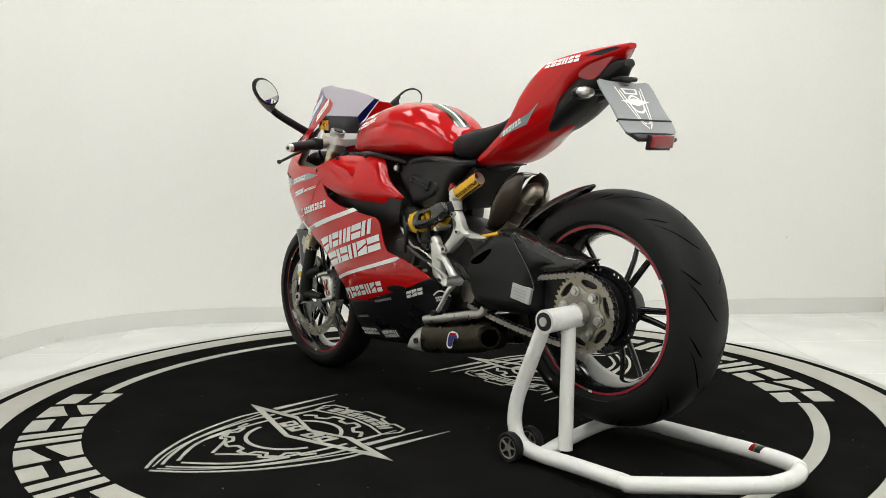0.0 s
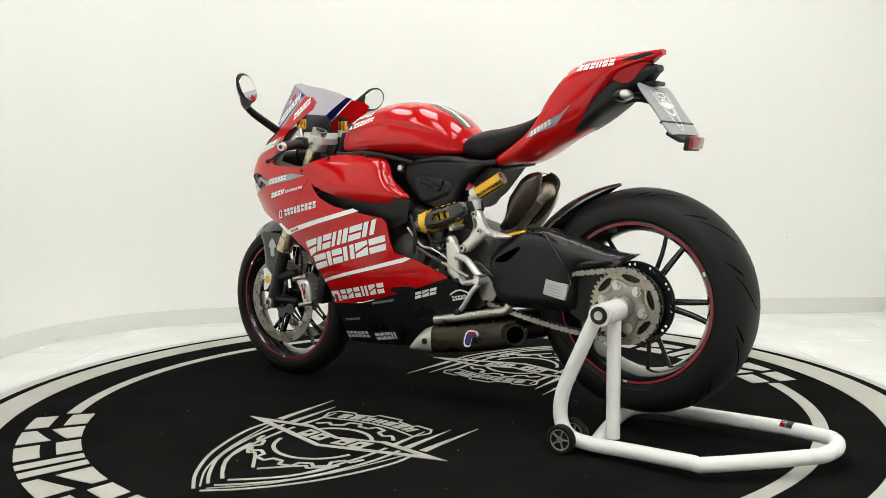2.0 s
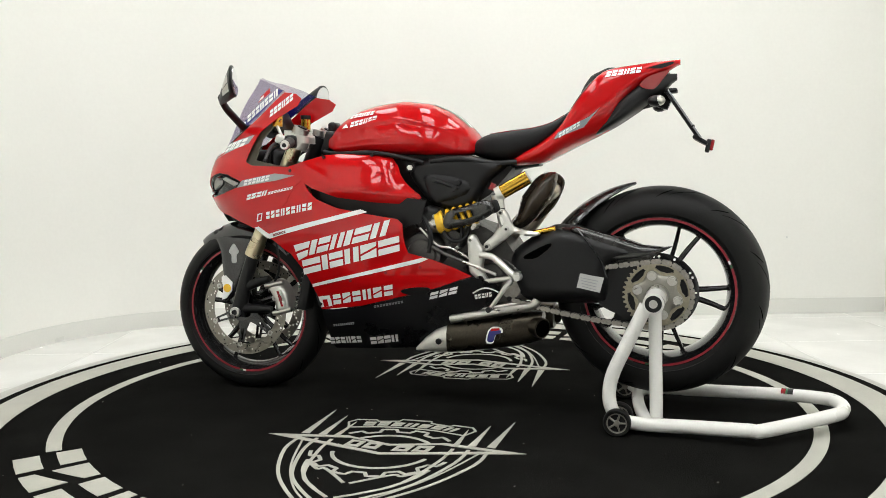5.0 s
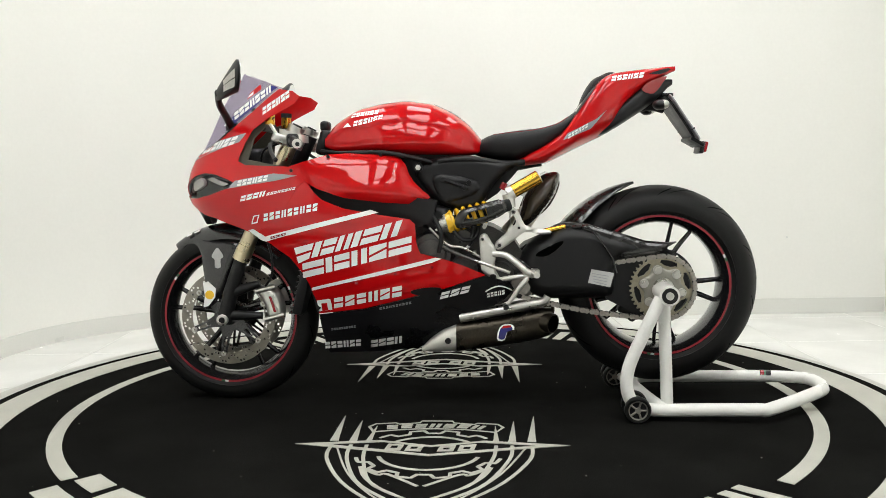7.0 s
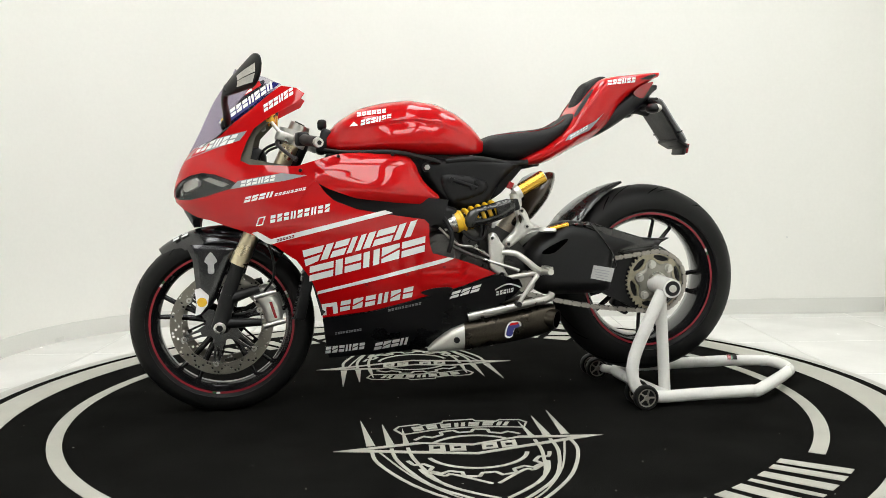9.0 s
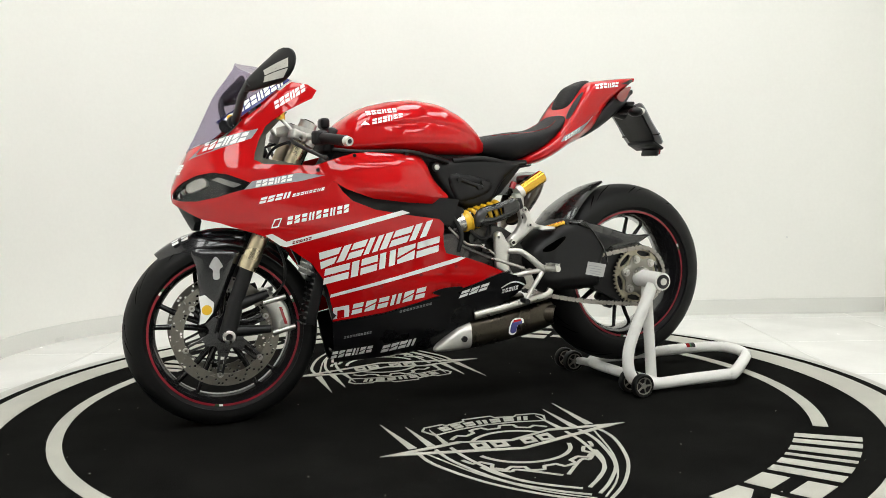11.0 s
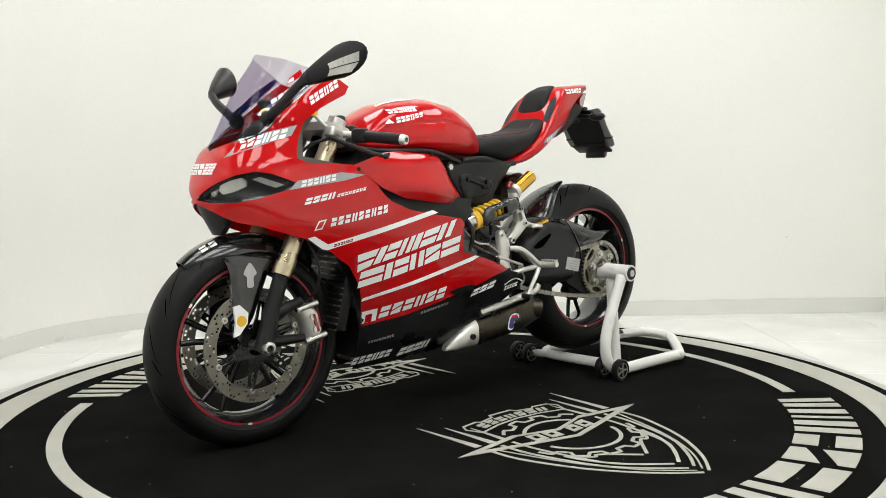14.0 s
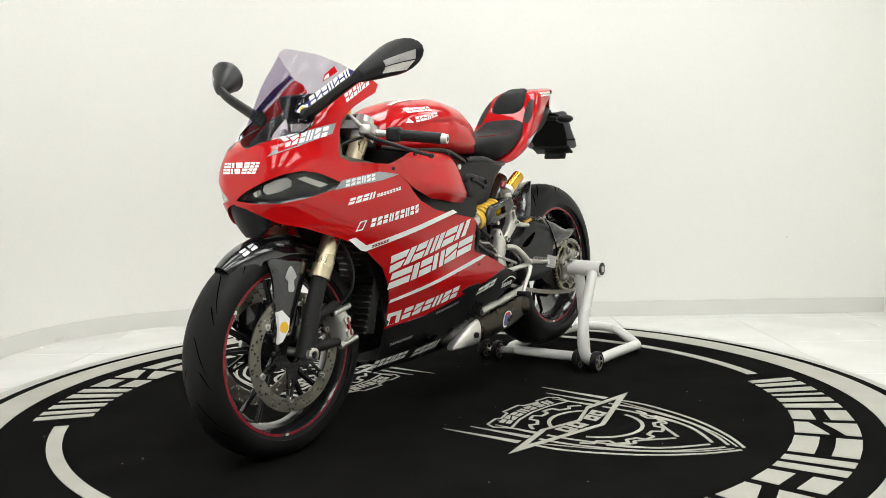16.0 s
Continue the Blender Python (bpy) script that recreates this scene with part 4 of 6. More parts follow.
    bulge = [(-0.462, 0.804), (-0.39, 0.826), (-0.33, 0.842), (-0.25, 0.846), (-0.176, 0.846), (-0.130, 0.841), (-0.100, 0.827), (-0.082, 0.803), (-0.072, 0.775), (-0.058, 0.752), (-0.036, 0.729), (-0.012, 0.708), (-0.006, 0.698), (-0.018, 0.690), (-0.072, 0.679), (-0.158, 0.686), (-0.278, 0.702), (-0.363, 0.733), (-0.410, 0.762)]
    intake = [(-0.40, 0.765), (-0.30, 0.730), (-0.10, 0.705), (0.02, 0.69), (0.0, 0.62), (-0.06, 0.60), (-0.2, 0.63), (-0.36, 0.68)]
    belly = [(-0.392, 0.309), (-0.385, 0.24), (-0.374, 0.164), (-0.22, 0.172), (-0.063, 0.187), (0.057, 0.245), (0.15, 0.315), (0.23, 0.365), (0.262, 0.402), (0.250, 0.425), (0.175, 0.445), (0.120, 0.429), (0.062, 0.408), (0.007, 0.392), (-0.09, 0.367), (-0.232, 0.331)]
    for s in (-1, 1):
        fold = lambda v, s=s: -s * 0.055 * max(0.0, min(1.0, (v.x + 0.20) / 0.20)) ** 1.6 * (1.0 if v.z > 0.6 else 0.0) + s * 0.008 * math.exp(-((v.z - 0.735) / 0.04) ** 2) * math.exp(-((v.x + 0.22) / 0.12) ** 2) - s * 0.020 * max(0.0, 1 - edge_distance((v.x, v.z), bulge) / 0.04) ** 2 * max(0.0, min(1.0, (v.x + 0.40) / 0.14))
        sp = skin_panel("side_fairing", [to_phi(side, s)], M_RED, b, off=-0.0008, step=0.025, label="glossy red side fairing with white striping" if s < 0 else "glossy red side fairing")
        bp = skin_panel("shoulder_fairing", [to_phi(bulge, s)], M_RED, b, off=0.0004, thick=0.003, step=0.014, dent=fold, label="bulging glossy red shoulder fairing")
        skin_panel("intake_liner", [to_phi(intake, s)], M_BLACKM, b, off=-0.045, step=0.04, label="dark liner inside the side air opening")
        bl = skin_panel("belly_pan", [to_phi(belly, s)], M_BELLY, b, off=-0.001, step=0.03, label="satin black belly fairing")
        for x, z in ((-0.33, 0.835), (-0.16, 0.838), (-0.448, 0.792)):
            p = phi_of(x, z, s)
            v, w = skin(p, z, 0.003), skin(p, z, -0.004)
            part("screw", rod(bmesh.new(), w, v, 0.0055, seg=10), M_BLACKM, bp)
        for x, z in ((-0.25, 0.425), (-0.12, 0.455), (0.0, 0.475)):
            p = phi_of(x, z, s)
            part("screw", rod(bmesh.new(), skin(p, z, -0.004), skin(p, z, 0.002), 0.005, seg=10), M_DARKRED, sp)
        vent = rounded([(-0.075, 0.392), (-0.045, 0.404), (0.0, 0.408), (0.028, 0.404), (0.012, 0.386), (-0.04, 0.379)], 3)
        skin_panel("vent", [to_phi(vent, s)], M_BLACKM, sp, off=0.0015, thick=0.003, step=0.03, label="small dark vent")
        if s > 0:
            continue
        # white striping and bars of the left panel
        lp = [(-0.605, 0.599), (-0.586, 0.604), (-0.545, 0.579), (-0.190, 0.664), (-0.165, 0.655), (-0.545, 0.562), (-0.560, 0.566)]
        skin_panel("stripe", [to_phi(lp)], M_WHITE, sp, off=0.0016, thick=0.0008, step=0.03, label="white stripe")
        bars_on("lettering_bar", 6, lambda u, v: (-0.527 + 0.056 * u, 0.5705 + 0.0142 * u + 0.008 * v), M_DARKRED, sp, 0.0024, "row of tiny dark red bars", gap=0.2, slant=0.05)
        skin_panel("stripe", [to_phi([(-0.406, 0.394), (-0.404, 0.405), (0.012, 0.507), (0.032, 0.503), (0.0, 0.490)])], M_WHITE, sp, off=0.0016, thick=0.0008, step=0.03, label="white stripe")
        bars_on("lettering_bar", 7, lambda u, v: (-0.470 + 0.368 * u + 0.012 * v + (0.030 * (1 - v) if u < 0.02 else 0), 0.489 + 0.092 * u + (0.050) * v), M_WHITE, sp, 0.0016, "large slanted white bars", gap=0.12, widths=(1.25, 0.5, 0.85, 0.85, 0.5, 1.1, 1.05))
        bars_on("lettering_bar", 6, lambda u, v: (-0.430 + 0.372 * u - 0.006 * v, 0.438 + 0.092 * u + 0.048 * v), M_WHITE, sp, 0.0016, "large slanted white bars", gap=0.12, widths=(1.4, 0.5, 1, 1, 1.1, 1.4))
        bars_on("lettering_bar", 6, lambda u, v: (-0.335 + 0.240 * u + 0.002 * v, 0.333 + 0.048 * u + 0.036 * v), M_WHITE, sp, 0.0016, "row of white bars", gap=0.22, slant=0.05)
        skin_panel("lettering_bar", [to_phi([(-0.390, 0.320), (-0.342, 0.328), (-0.345, 0.367), (-0.393, 0.359)]), to_phi([(-0.378, 0.322), (-0.356, 0.326), (-0.358, 0.352), (-0.379, 0.349)])], M_WHITE, sp, off=0.0016, thick=0.0008, step=0.04)
        bars_on("lettering_bar", 9, lambda u, v: (-0.545 + 0.188 * u + 0.002 * v, 0.630 + 0.035 * u + 0.024 * v), M_WHITE, upper, 0.0016, "row of small white bars", gap=0.3, slant=0.05)
        skin_panel("lettering_bar", [to_phi([(-0.590, 0.620), (-0.568, 0.624), (-0.558, 0.652), (-0.580, 0.648)]), to_phi([(-0.5855, 0.6245), (-0.571, 0.627), (-0.5625, 0.648), (-0.577, 0.6445)])], M_WHITE, upper, off=0.0016, thick=0.0008, step=0.04)
        bars_on("lettering_bar", 4, lambda u, v: (-0.624 + 0.090 * u + 0.004 * v, 0.694 + 0.018 * u + 0.018 * v), M_WHITE, upper, 0.0016, "row of small white bars", gap=0.2)
        bars_on("lettering_bar", 8, lambda u, v: (-0.530 + 0.098 * u + 0.002 * v, 0.713 + 0.019 * u + 0.009 * v), M_WHITE, upper, 0.0016, "row of tiny white bars", gap=0.25)
        grey = [(-0.664, 0.737), (-0.640, 0.762), (-0.507, 0.784), (-0.428, 0.776), (-0.50, 0.760)]
        skin_panel("sticker", [to_phi(grey)], M_GREY, upper, off=0.0013, thick=0.0008, step=0.03, label="grey vinyl flash")
        bars_on("lettering_bar", 6, lambda u, v: (-0.632 + 0.108 * u + 0.003 * v, 0.744 + 0.018 * u + 0.018 * v), M_WHITE, upper, 0.0022, "row of white bars", gap=0.25, slant=0.1)
        bars_on("lettering_bar", 3, lambda u, v: (0.020 + 0.100 * u + 0.004 * v, 0.366 + 0.026 * u + 0.023 * v), M_WHITE, bl, 0.001, "row of white bars", gap=0.16)
        bars_on("lettering_bar", 5, lambda u, v: (0.175 + 0.060 * u, 0.372 + 0.012 * u + 0.015 * v), M_WHITE, bl, 0.001, "row of small white bars", gap=0.25, slant=0.0)
        arc = [(0.170 + 0.085 * u, 0.392 + 0.016 * math.sin(math.pi * u) + 0.006 * u) for u in [k / 8 for k in range(9)]]
        skin_panel("lettering_bar", [to_phi(stroke(arc, 0.005))], M_WHITE, bl, off=0.001, thick=0.0006, step=0.05)
        bars_on("lettering_bar", 6, lambda u, v: (-0.385 + 0.133 * u + 0.002 * v, 0.180 + 0.016 * u + 0.026 * v), M_WHITE, bl, 0.001, "row of pale grey bars", gap=0.22, slant=0.05)
        bars_on("lettering_bar", 4, lambda u, v: (-0.224 + 0.112 * u + 0.002 * v, 0.189 + 0.020 * u + 0.028 * v), M_WHITE, bl, 0.001, "row of pale grey bars", gap=0.14, slant=0.1)
        bars_on("lettering_bar", 10, lambda u, v: (-0.352 + 0.088 * u, 0.252 + 0.014 * u + 0.008 * v), M_GREY, bl, 0.001, "row of tiny pale bars", gap=0.3, slant=0.0)
        bars_on("lettering_bar", 10, lambda u, v: (-0.180 + 0.110 * u, 0.330 + 0.022 * u + 0.008 * v), M_GREY, bl, 0.001, "row of tiny pale bars", gap=0.3, slant=0.0)
    for s in (-1, 1):
        flash = [(s * 0.20, 0.826), (s * 0.37, 0.878), (s * 0.82, 0.918), (s * 0.80, 0.888), (s * 0.50, 0.852)]
        skin_panel("sticker", [flash], M_GREY, upper, off=0.0013, thick=0.0008, step=0.04, label="grey vinyl flash")
        for lps in blocks(6, gap=0.25, slant=0.1):
            bar_on("lettering_bar", [[(s * (0.37 + 0.40 * x), 0.850 + 0.032 * x + 0.028 * y) for x, y in lp] for lp in lps], M_WHITE, upper, 0.0022)
    for z in (0.783, 0.799):
        for lps in blocks(6, gap=0.18):
            bar_on("lettering_bar", [[(-0.15 + 0.28 * x, z + 0.014 * y) for x, y in lp] for lp in lps], M_WHITE, upper, 0.0018)
    # inner cockpit liner; its beige tint paints the pale reflection in there
    for s in (-1, 1):
        liner = to_phi([(-0.70, 0.87), (-0.62, 0.94), (-0.53, 0.97), (-0.60, 0.90), (-0.615, 0.83), (-0.45, 0.80), (-0.45, 0.76), (-0.68, 0.79)], s)
        skin_panel("inner_fairing", [liner], M_BEIGE, b, off=-0.02, thick=0.003, step=0.04)
        # mirrors
        def head(u, a, grow=0.0, s=s):
            c = Vector((-0.668, s * 0.268, 1.026)).lerp(Vector((-0.580, s * 0.334, 1.080)), u)
            hy, hz = 0.012 + 0.056 * u ** 0.75 + grow, 0.010 + 0.036 * u ** 0.7 + grow
            return c + Vector(((0.42 if s < 0 else 0.0) * hy * math.cos(a), s * hy * math.cos(a), hz * math.sin(a) + 0.22 * hy * math.cos(a)))
        rings = [[head(k / 10, 2 * math.pi * j / 20) for j in range(20)] for k in range(11)]
        last = rings[-1]
        mid = sum(last, Vector()) / 20
        rear = Vector((0.0055, 0.0023 if s < 0 else 0.0, 0))
        rings.append([p + rear for p in last])
        rings.append([mid + (p - mid) * 0.90 + rear * 1.4 for p in last])
        mir = part("mirror", loft(bmesh.new(), rings), M_BLACKM, b, "black wing mirror on a slim stalk", smooth=50)
        part("mirror_glass", loft(bmesh.new(), [[mid + (p - mid) * 0.86 + rear * 1.45 for p in last], [mid + (p - mid) * 0.85 + rear * 1.7 for p in last]]), M_MIRROR, mir, "silvered mirror glass", smooth=20)
        part("stalk", tube(bmesh.new(), [(-0.672, s * 0.098, 0.940), (-0.670, s * 0.16, 0.970), (-0.668, s * 0.23, 1.006), (-0.655, s * 0.282, 1.038)], (0.016, 0.013), 10, 4, flat=0.75), M_BLACKM, mir)
        part("stalk_foot", lathe(bmesh.new(), [(0.001, s * 0.088), (0.024, s * 0.088), (0.02, s * 0.104), (0.001, s * 0.11)], (-0.672, 0, 0.938), 16), M_BLACKM, mir)
        # indicator set into the front of the mirror
        for j in range(6):
            for row in (0, 1):
                u0, a0 = 0.36 + 0.085 * j, -0.62 + 0.62 * row - 0.05 * j
                lp = [(u0, a0), (u0 + 0.078, a0 - 0.04), (u0 + 0.078, a0 + 0.50), (u0, a0 + 0.54)]
                part("indicator_lens", sheet(bmesh.new(), [lp], lambda u, a: head(u, a, 0.0028), lambda u, a: head(u, a, -0.002)), M_STEEL, mir, smooth=20)


def bars_on(name, n, at, mat, parent, off, label, gap=0.2, slant=0.15, widths=None):
    """A row of bars on the left skin, one object each; at(u, v) gives (x, height)."""
    for lps in blocks(n, gap=gap, slant=slant, widths=widths):
        bar_on(name, [to_phi([at(u, v) for u, v in dense(lp, 0.25)]) for lp in lps], mat, parent, off)


def bar_on(name, loops, mat, parent, off):
    bm = bmesh.new()
    for lp in loops:
        sheet(bm, [lp], lambda p, z: skin(p, z, off), lambda p, z: skin(p, z, off - 0.0007), 0.05)
    return part("lettering_bar", bm, mat, parent, smooth=40)


TANK = ((-0.362, 0.868, 0.905, 0.075), (-0.345, 0.852, 0.935, 0.105), (-0.31, 0.845, 0.962, 0.128), (-0.25, 0.842, 0.996, 0.146), (-0.17, 0.84, 1.014, 0.157), (-0.09, 0.838, 1.022, 0.162), (0.0, 0.835, 1.008, 0.155), (0.07, 0.833, 0.975, 0.135), (0.12, 0.834, 0.935, 0.110), (0.15, 0.838, 0.90, 0.085), (0.168, 0.845, 0.872, 0.06))
SEAT = ((0.128, 0.842, 0.862, 0.045), (0.15, 0.83, 0.882, 0.075), (0.19, 0.818, 0.902, 0.105), (0.27, 0.808, 0.914, 0.125), (0.36, 0.84, 0.922, 0.122), (0.42, 0.885, 0.938, 0.112), (0.46, 0.92, 0.966, 0.10), (0.488, 0.955, 0.985, 0.085))
TAIL = ((0.27, 0.793, 0.812, 0.085), (0.31, 0.794, 0.835, 0.112), (0.37, 0.801, 0.868, 0.126), (0.43, 0.829, 0.910, 0.131), (0.458, 0.843, 0.948, 0.131), (0.478, 0.853, 0.985, 0.130), (0.510, 0.868, 1.030, 0.127), (0.545, 0.884, 1.068, 0.122), (0.57, 0.897, 1.089, 0.115), (0.600, 0.912, 1.096, 0.106), (0.606, 0.928, 1.097, 0.104), (0.612, 0.955, 1.098, 0.102), (0.64, 0.988, 1.101, 0.095), (0.66, 1.010, 1.103, 0.090), (0.70, 1.048, 1.107, 0.079), (0.75, 1.074, 1.112, 0.056), (0.80, 1.104, 1.117, 0.012))
TAIL_P = 4.2
TAIL_LOW = 0.48


def tank_and_tail(b):
    bm = body_loft(TANK, 120, 2.35, 120, 2.4)
    for v in bm.verts:  # knee recess with a crisp upper lip, and a pressed line along the shoulder
        x, z = v.co.x, v.co.z
        if abs(v.co.y) < 0.03:
            continue
        lip = float(np.interp(x, (-0.33, -0.22, -0.08, 0.02, 0.08, 0.14), (0.900, 0.930, 0.945, 0.925, 0.905, 0.88)))
        fade = max(0.0, min(1.0, (x + 0.26) / 0.10)) * max(0.0, min(1.0, (0.10 - x) / 0.06))
        t = max(0.0, min(1.0, (lip - z) / 0.022))
        t = t * t * (3 - 2 * t) * max(0.0, min(1.0, (z - 0.838) / 0.035))
        ridge = math.exp(-((z - lip - 0.010) / 0.012) ** 2)
        v.co.y += math.copysign(fade * (0.004 * ridge - 0.017 * t), v.co.y)
        # flat front flank ahead of the lip
        front = max(0.0, min(1.0, (-0.20 - x) / 0.05)) * math.exp(-((z - 0.925) / 0.035) ** 2)
        v.co.y -= math.copysign(0.006 * front, v.co.y)
    tank = part("fuel_tank", bm, M_RED, b, "glossy red fuel tank")
    for n, x0, z0, dx, slope, h in ((6, -0.265, 0.962, 0.095, 0.010, 0.014), (6, -0.255, 0.932, 0.100, 0.020, 0.017)):
        for lps in blocks(n, gap=0.2):
            bm = bmesh.new()
            for lp in lps:
                sheet(bm, [[(x0 + dx * u, z0 + slope * u + h * v) for u, v in dense(lp, 0.4)]], lambda x, z: body_side(x, z, TANK, 2.35, 0.0025), None, 0.02)
            part("lettering_bar", bm, M_WHITE, tank, smooth=0)
    bm = sheet(bmesh.new(), [[(-0.29, 0.930), (-0.275, 0.945), (-0.262, 0.932)]], lambda x, z: body_side(x, z, TANK, 2.35, 0.0025))
    part("lettering_bar", bm, M_WHITE, tank, smooth=0)
    # stripe on the tank's rear crown
    def crown(x, y):
        z0, z1, hw = body_at(x, TANK)
        v = min(0.98, abs(y / hw))
        return Vector((x, y, (z0 + z1) / 2 + (z1 - z0) / 2 * (1 - v ** 2.35) ** (1 / 2.35) + 0.002))
    for y0, w, m in ((-0.02, 0.016, M_GREEN), (-0.004, 0.012, M_WHITE), (0.008, 0.018, M_BLACKG), (-0.034, 0.010, M_BLACKG)):
        lp = [(0.0, y0), (0.0, y0 + w), (0.128, y0 + w), (0.128, y0)]
        part("tank_stripe", sheet(bmesh.new(), [lp], crown, None, 0.012), m, tank, smooth=30)
    part("tank_stripe", sheet(bmesh.new(), [[(-0.26, -0.05), (-0.20, -0.055), (-0.13, -0.075), (-0.135, -0.06), (-0.20, -0.035), (-0.26, -0.035)]], crown, None, 0.012), M_WHITE, tank, "white flash on the tank", smooth=30)
    part("tank_shroud", block(bmesh.new(), (-0.372, 0, 0.885), (0.035, 0.16, 0.085), 0.012, pose(0, 0, 0, 0, 18, 0)), M_BLACKM, b, "black trim in front of the tank")
    part("ignition_cover", block(bmesh.new(), (-0.375, 0, 0.942), (0.03, 0.06, 0.035), 0.01), M_BLACKM, b)
    # black seam line below the tank
    for s in (-1, 1):
        part("frame_seam", tube(bmesh.new(), [(-0.37, s * 0.10, 0.855), (-0.30, s * 0.155, 0.846), (-0.16, s * 0.178, 0.846), (-0.06, s * 0.158, 0.828), (0.0, s * 0.145, 0.812)], 0.0075, 8, 5), M_BLACKM, b, "black trim under the tank")
    seat = part("seat", body_loft(SEAT, 28, 2.8, 36), M_SEAT, b, "black textured rider seat")
    for s in (-1, 1):
        line = [(x, s * y, body_top(x, y, SEAT, 2.8) + 0.0006) for x, y in ((0.20, 0.052), (0.26, 0.080), (0.33, 0.088), (0.40, 0.080), (0.445, 0.060))]
        part("stitching", tube(bmesh.new(), line, 0.0014, 6, 6), M_DARKRED, seat, "thin red seam")
    tail = part("tail_fairing", body_loft(TAIL, 52, TAIL_P, 72, TAIL_LOW), M_RED, b, "upswept glossy red tail fairing")
    for s in (-1, 1):
        flank = lambda d: (lambda x, z: body_side(x, z, TAIL, TAIL_P, d, s, TAIL_LOW))
        flash = [(0.424, 0.876), (0.438, 0.897), (0.534, 0.944), (0.566, 0.972), (0.515, 0.912)]
        part("sticker", sheet(bmesh.new(), [flash], flank(0.002), None, 0.012), M_GREY, tail, "grey vinyl flash", smooth=0)
        for lps in blocks(6, gap=0.25):
            bm = bmesh.new()
            for lp in lps:
                sheet(bm, [[(0.440 + 0.066 * u, 0.880 + 0.038 * u + 0.013 * v) for u, v in dense(lp, 0.4)]], flank(0.0035), None, 0.012)
            part("lettering_bar", bm, M_WHITE, tail, smooth=0)
        for lps in blocks(6, gap=0.2, slant=0.3):
            bm = bmesh.new()
            for lp in lps:
                sheet(bm, [[(0.580 + 0.108 * u, 1.063 + 0.012 * u + 0.017 * v) for u, v in dense(lp, 0.4)]], flank(0.003), None, 0.012)
            part("lettering_bar", bm, M_WHITE, tail, smooth=0)
        # dark sheet on the closed tail surface stands in for the shaded opening
        top_of = lambda x, y: Vector((x, y, body_top(x, y, TAIL, TAIL_P) + 0.003))
        part("air_opening_shade", sheet(bmesh.new(), [rounded([(0.466, s * 0.094), (0.468, s * 0.113), (0.490, s * 0.117), (0.518, s * 0.108), (0.536, s * 0.096), (0.525, s * 0.086), (0.490, s * 0.086)], 3)], top_of, None, 0.008), M_BLACKM, tail, "dark patch for the shade in the air opening beside the pad", smooth=0)
        lens = rounded([(0.682, 1.034), (0.700, 1.058), (0.742, 1.076), (0.768, 1.080), (0.754, 1.060), (0.722, 1.024)], 3)
        lamp_y = lambda x: 0.085 - 0.46 * (x - 0.68)
        part("tail_light", sheet(bmesh.new(), [lens], lambda x, z: Vector((x, s * lamp_y(x), z)), lambda x, z: Vector((x, s * (lamp_y(x) - 0.030), z)), 0.01), M_DARKRED, tail, "dark red tail light lens", smooth=30)
        tip = [(0.700, 1.086), (0.738, 1.098), (0.775, 1.108), (0.784, 1.104), (0.765, 1.094), (0.745, 1.086)]
        part("tail_edge", sheet(bmesh.new(), [tip], flank(0.005), None, 0.008), M_BLACKM, tail, smooth=0)
    # passenger pad on the tail's front slope
    lp = rounded([(0.486, 0.0), (0.488, 0.045), (0.500, 0.068), (0.535, 0.062), (0.575, 0.046), (0.600, 0.026), (0.604, 0.0), (0.600, -0.026), (0.575, -0.046), (0.535, -0.062), (0.500, -0.068), (0.488, -0.045)], 3)

    def pad_top(x, y):
        z = soft_interp(x, ((0.480, 0.975), (0.490, 1.012), (0.506, 1.046), (0.528, 1.078), (0.577, 1.100), (0.61, 1.104)), 0.006)
        return Vector((x, y, z - 0.016 * (abs(y) / 0.068) ** 4 + 0.004 * math.sqrt(min(1.0, edge_distance((x, y), lp) / 0.012)) - 0.004))
    part("passenger_pad", sheet(bmesh.new(), [lp], pad_top, lambda x, y: pad_top(x, y) - Vector((-0.03, 0, 0.045)), 0.009), M_SEAT, b, "black padded tail pad", smooth=60)
    # under the tail
    part("seat_tray", body_loft(((0.20, 0.765, 0.80, 0.06), (0.30, 0.785, 0.812, 0.055), (0.36, 0.795, 0.815, 0.035)), 20, 3, 12), M_BLACKM, b)
    bm = body_loft(((0.50, 0.872, 0.890, 0.03), (0.56, 0.893, 0.940, 0.070), (0.61, 0.920, 0.995, 0.088), (0.66, 0.952, 1.032, 0.085), (0.70, 0.978, 1.060, 0.074), (0.74, 1.008, 1.070, 0.055), (0.775, 1.045, 1.076, 0.032), (0.79, 1.060, 1.073, 0.018)), 28, 3.2, 40)
    part("undertray", bm, M_BLACKM, b, "matt black under-tail tray")
    # number plate holder
    part("plate_arm", tube(bmesh.new(), [(0.66, 0, 0.99), (0.72, 0, 1.0), (0.77, 0, 0.985)], (0.03, 0.024), 10, 4), M_BLACKM, b, "black number plate bracket")
    d = Vector((0.095, 0, -0.142)).normalized()
    n2 = Vector((0.142, 0, 0.095)).normalized()
    o2 = Vector((0.768, 0, 1.012))
    at = lambda h: (lambda y, t: o2 + Vector((0, y, 0)) + d * t + n2 * h)
    lp = rounded([(-0.112, 0.0), (-0.056, 0.0), (0.056, 0.0), (0.112, 0.0), (0.112, 0.08), (0.112, 0.163), (0.056, 0.168), (-0.056, 0.168), (-0.112, 0.163), (-0.112, 0.08)], 3)
    plate = part("show_plate", sheet(bmesh.new(), [lp], at(0.004), at(0.0)), M_GREY, b, "grey show plate with a pale emblem", smooth=0)
    bm = bmesh.new()
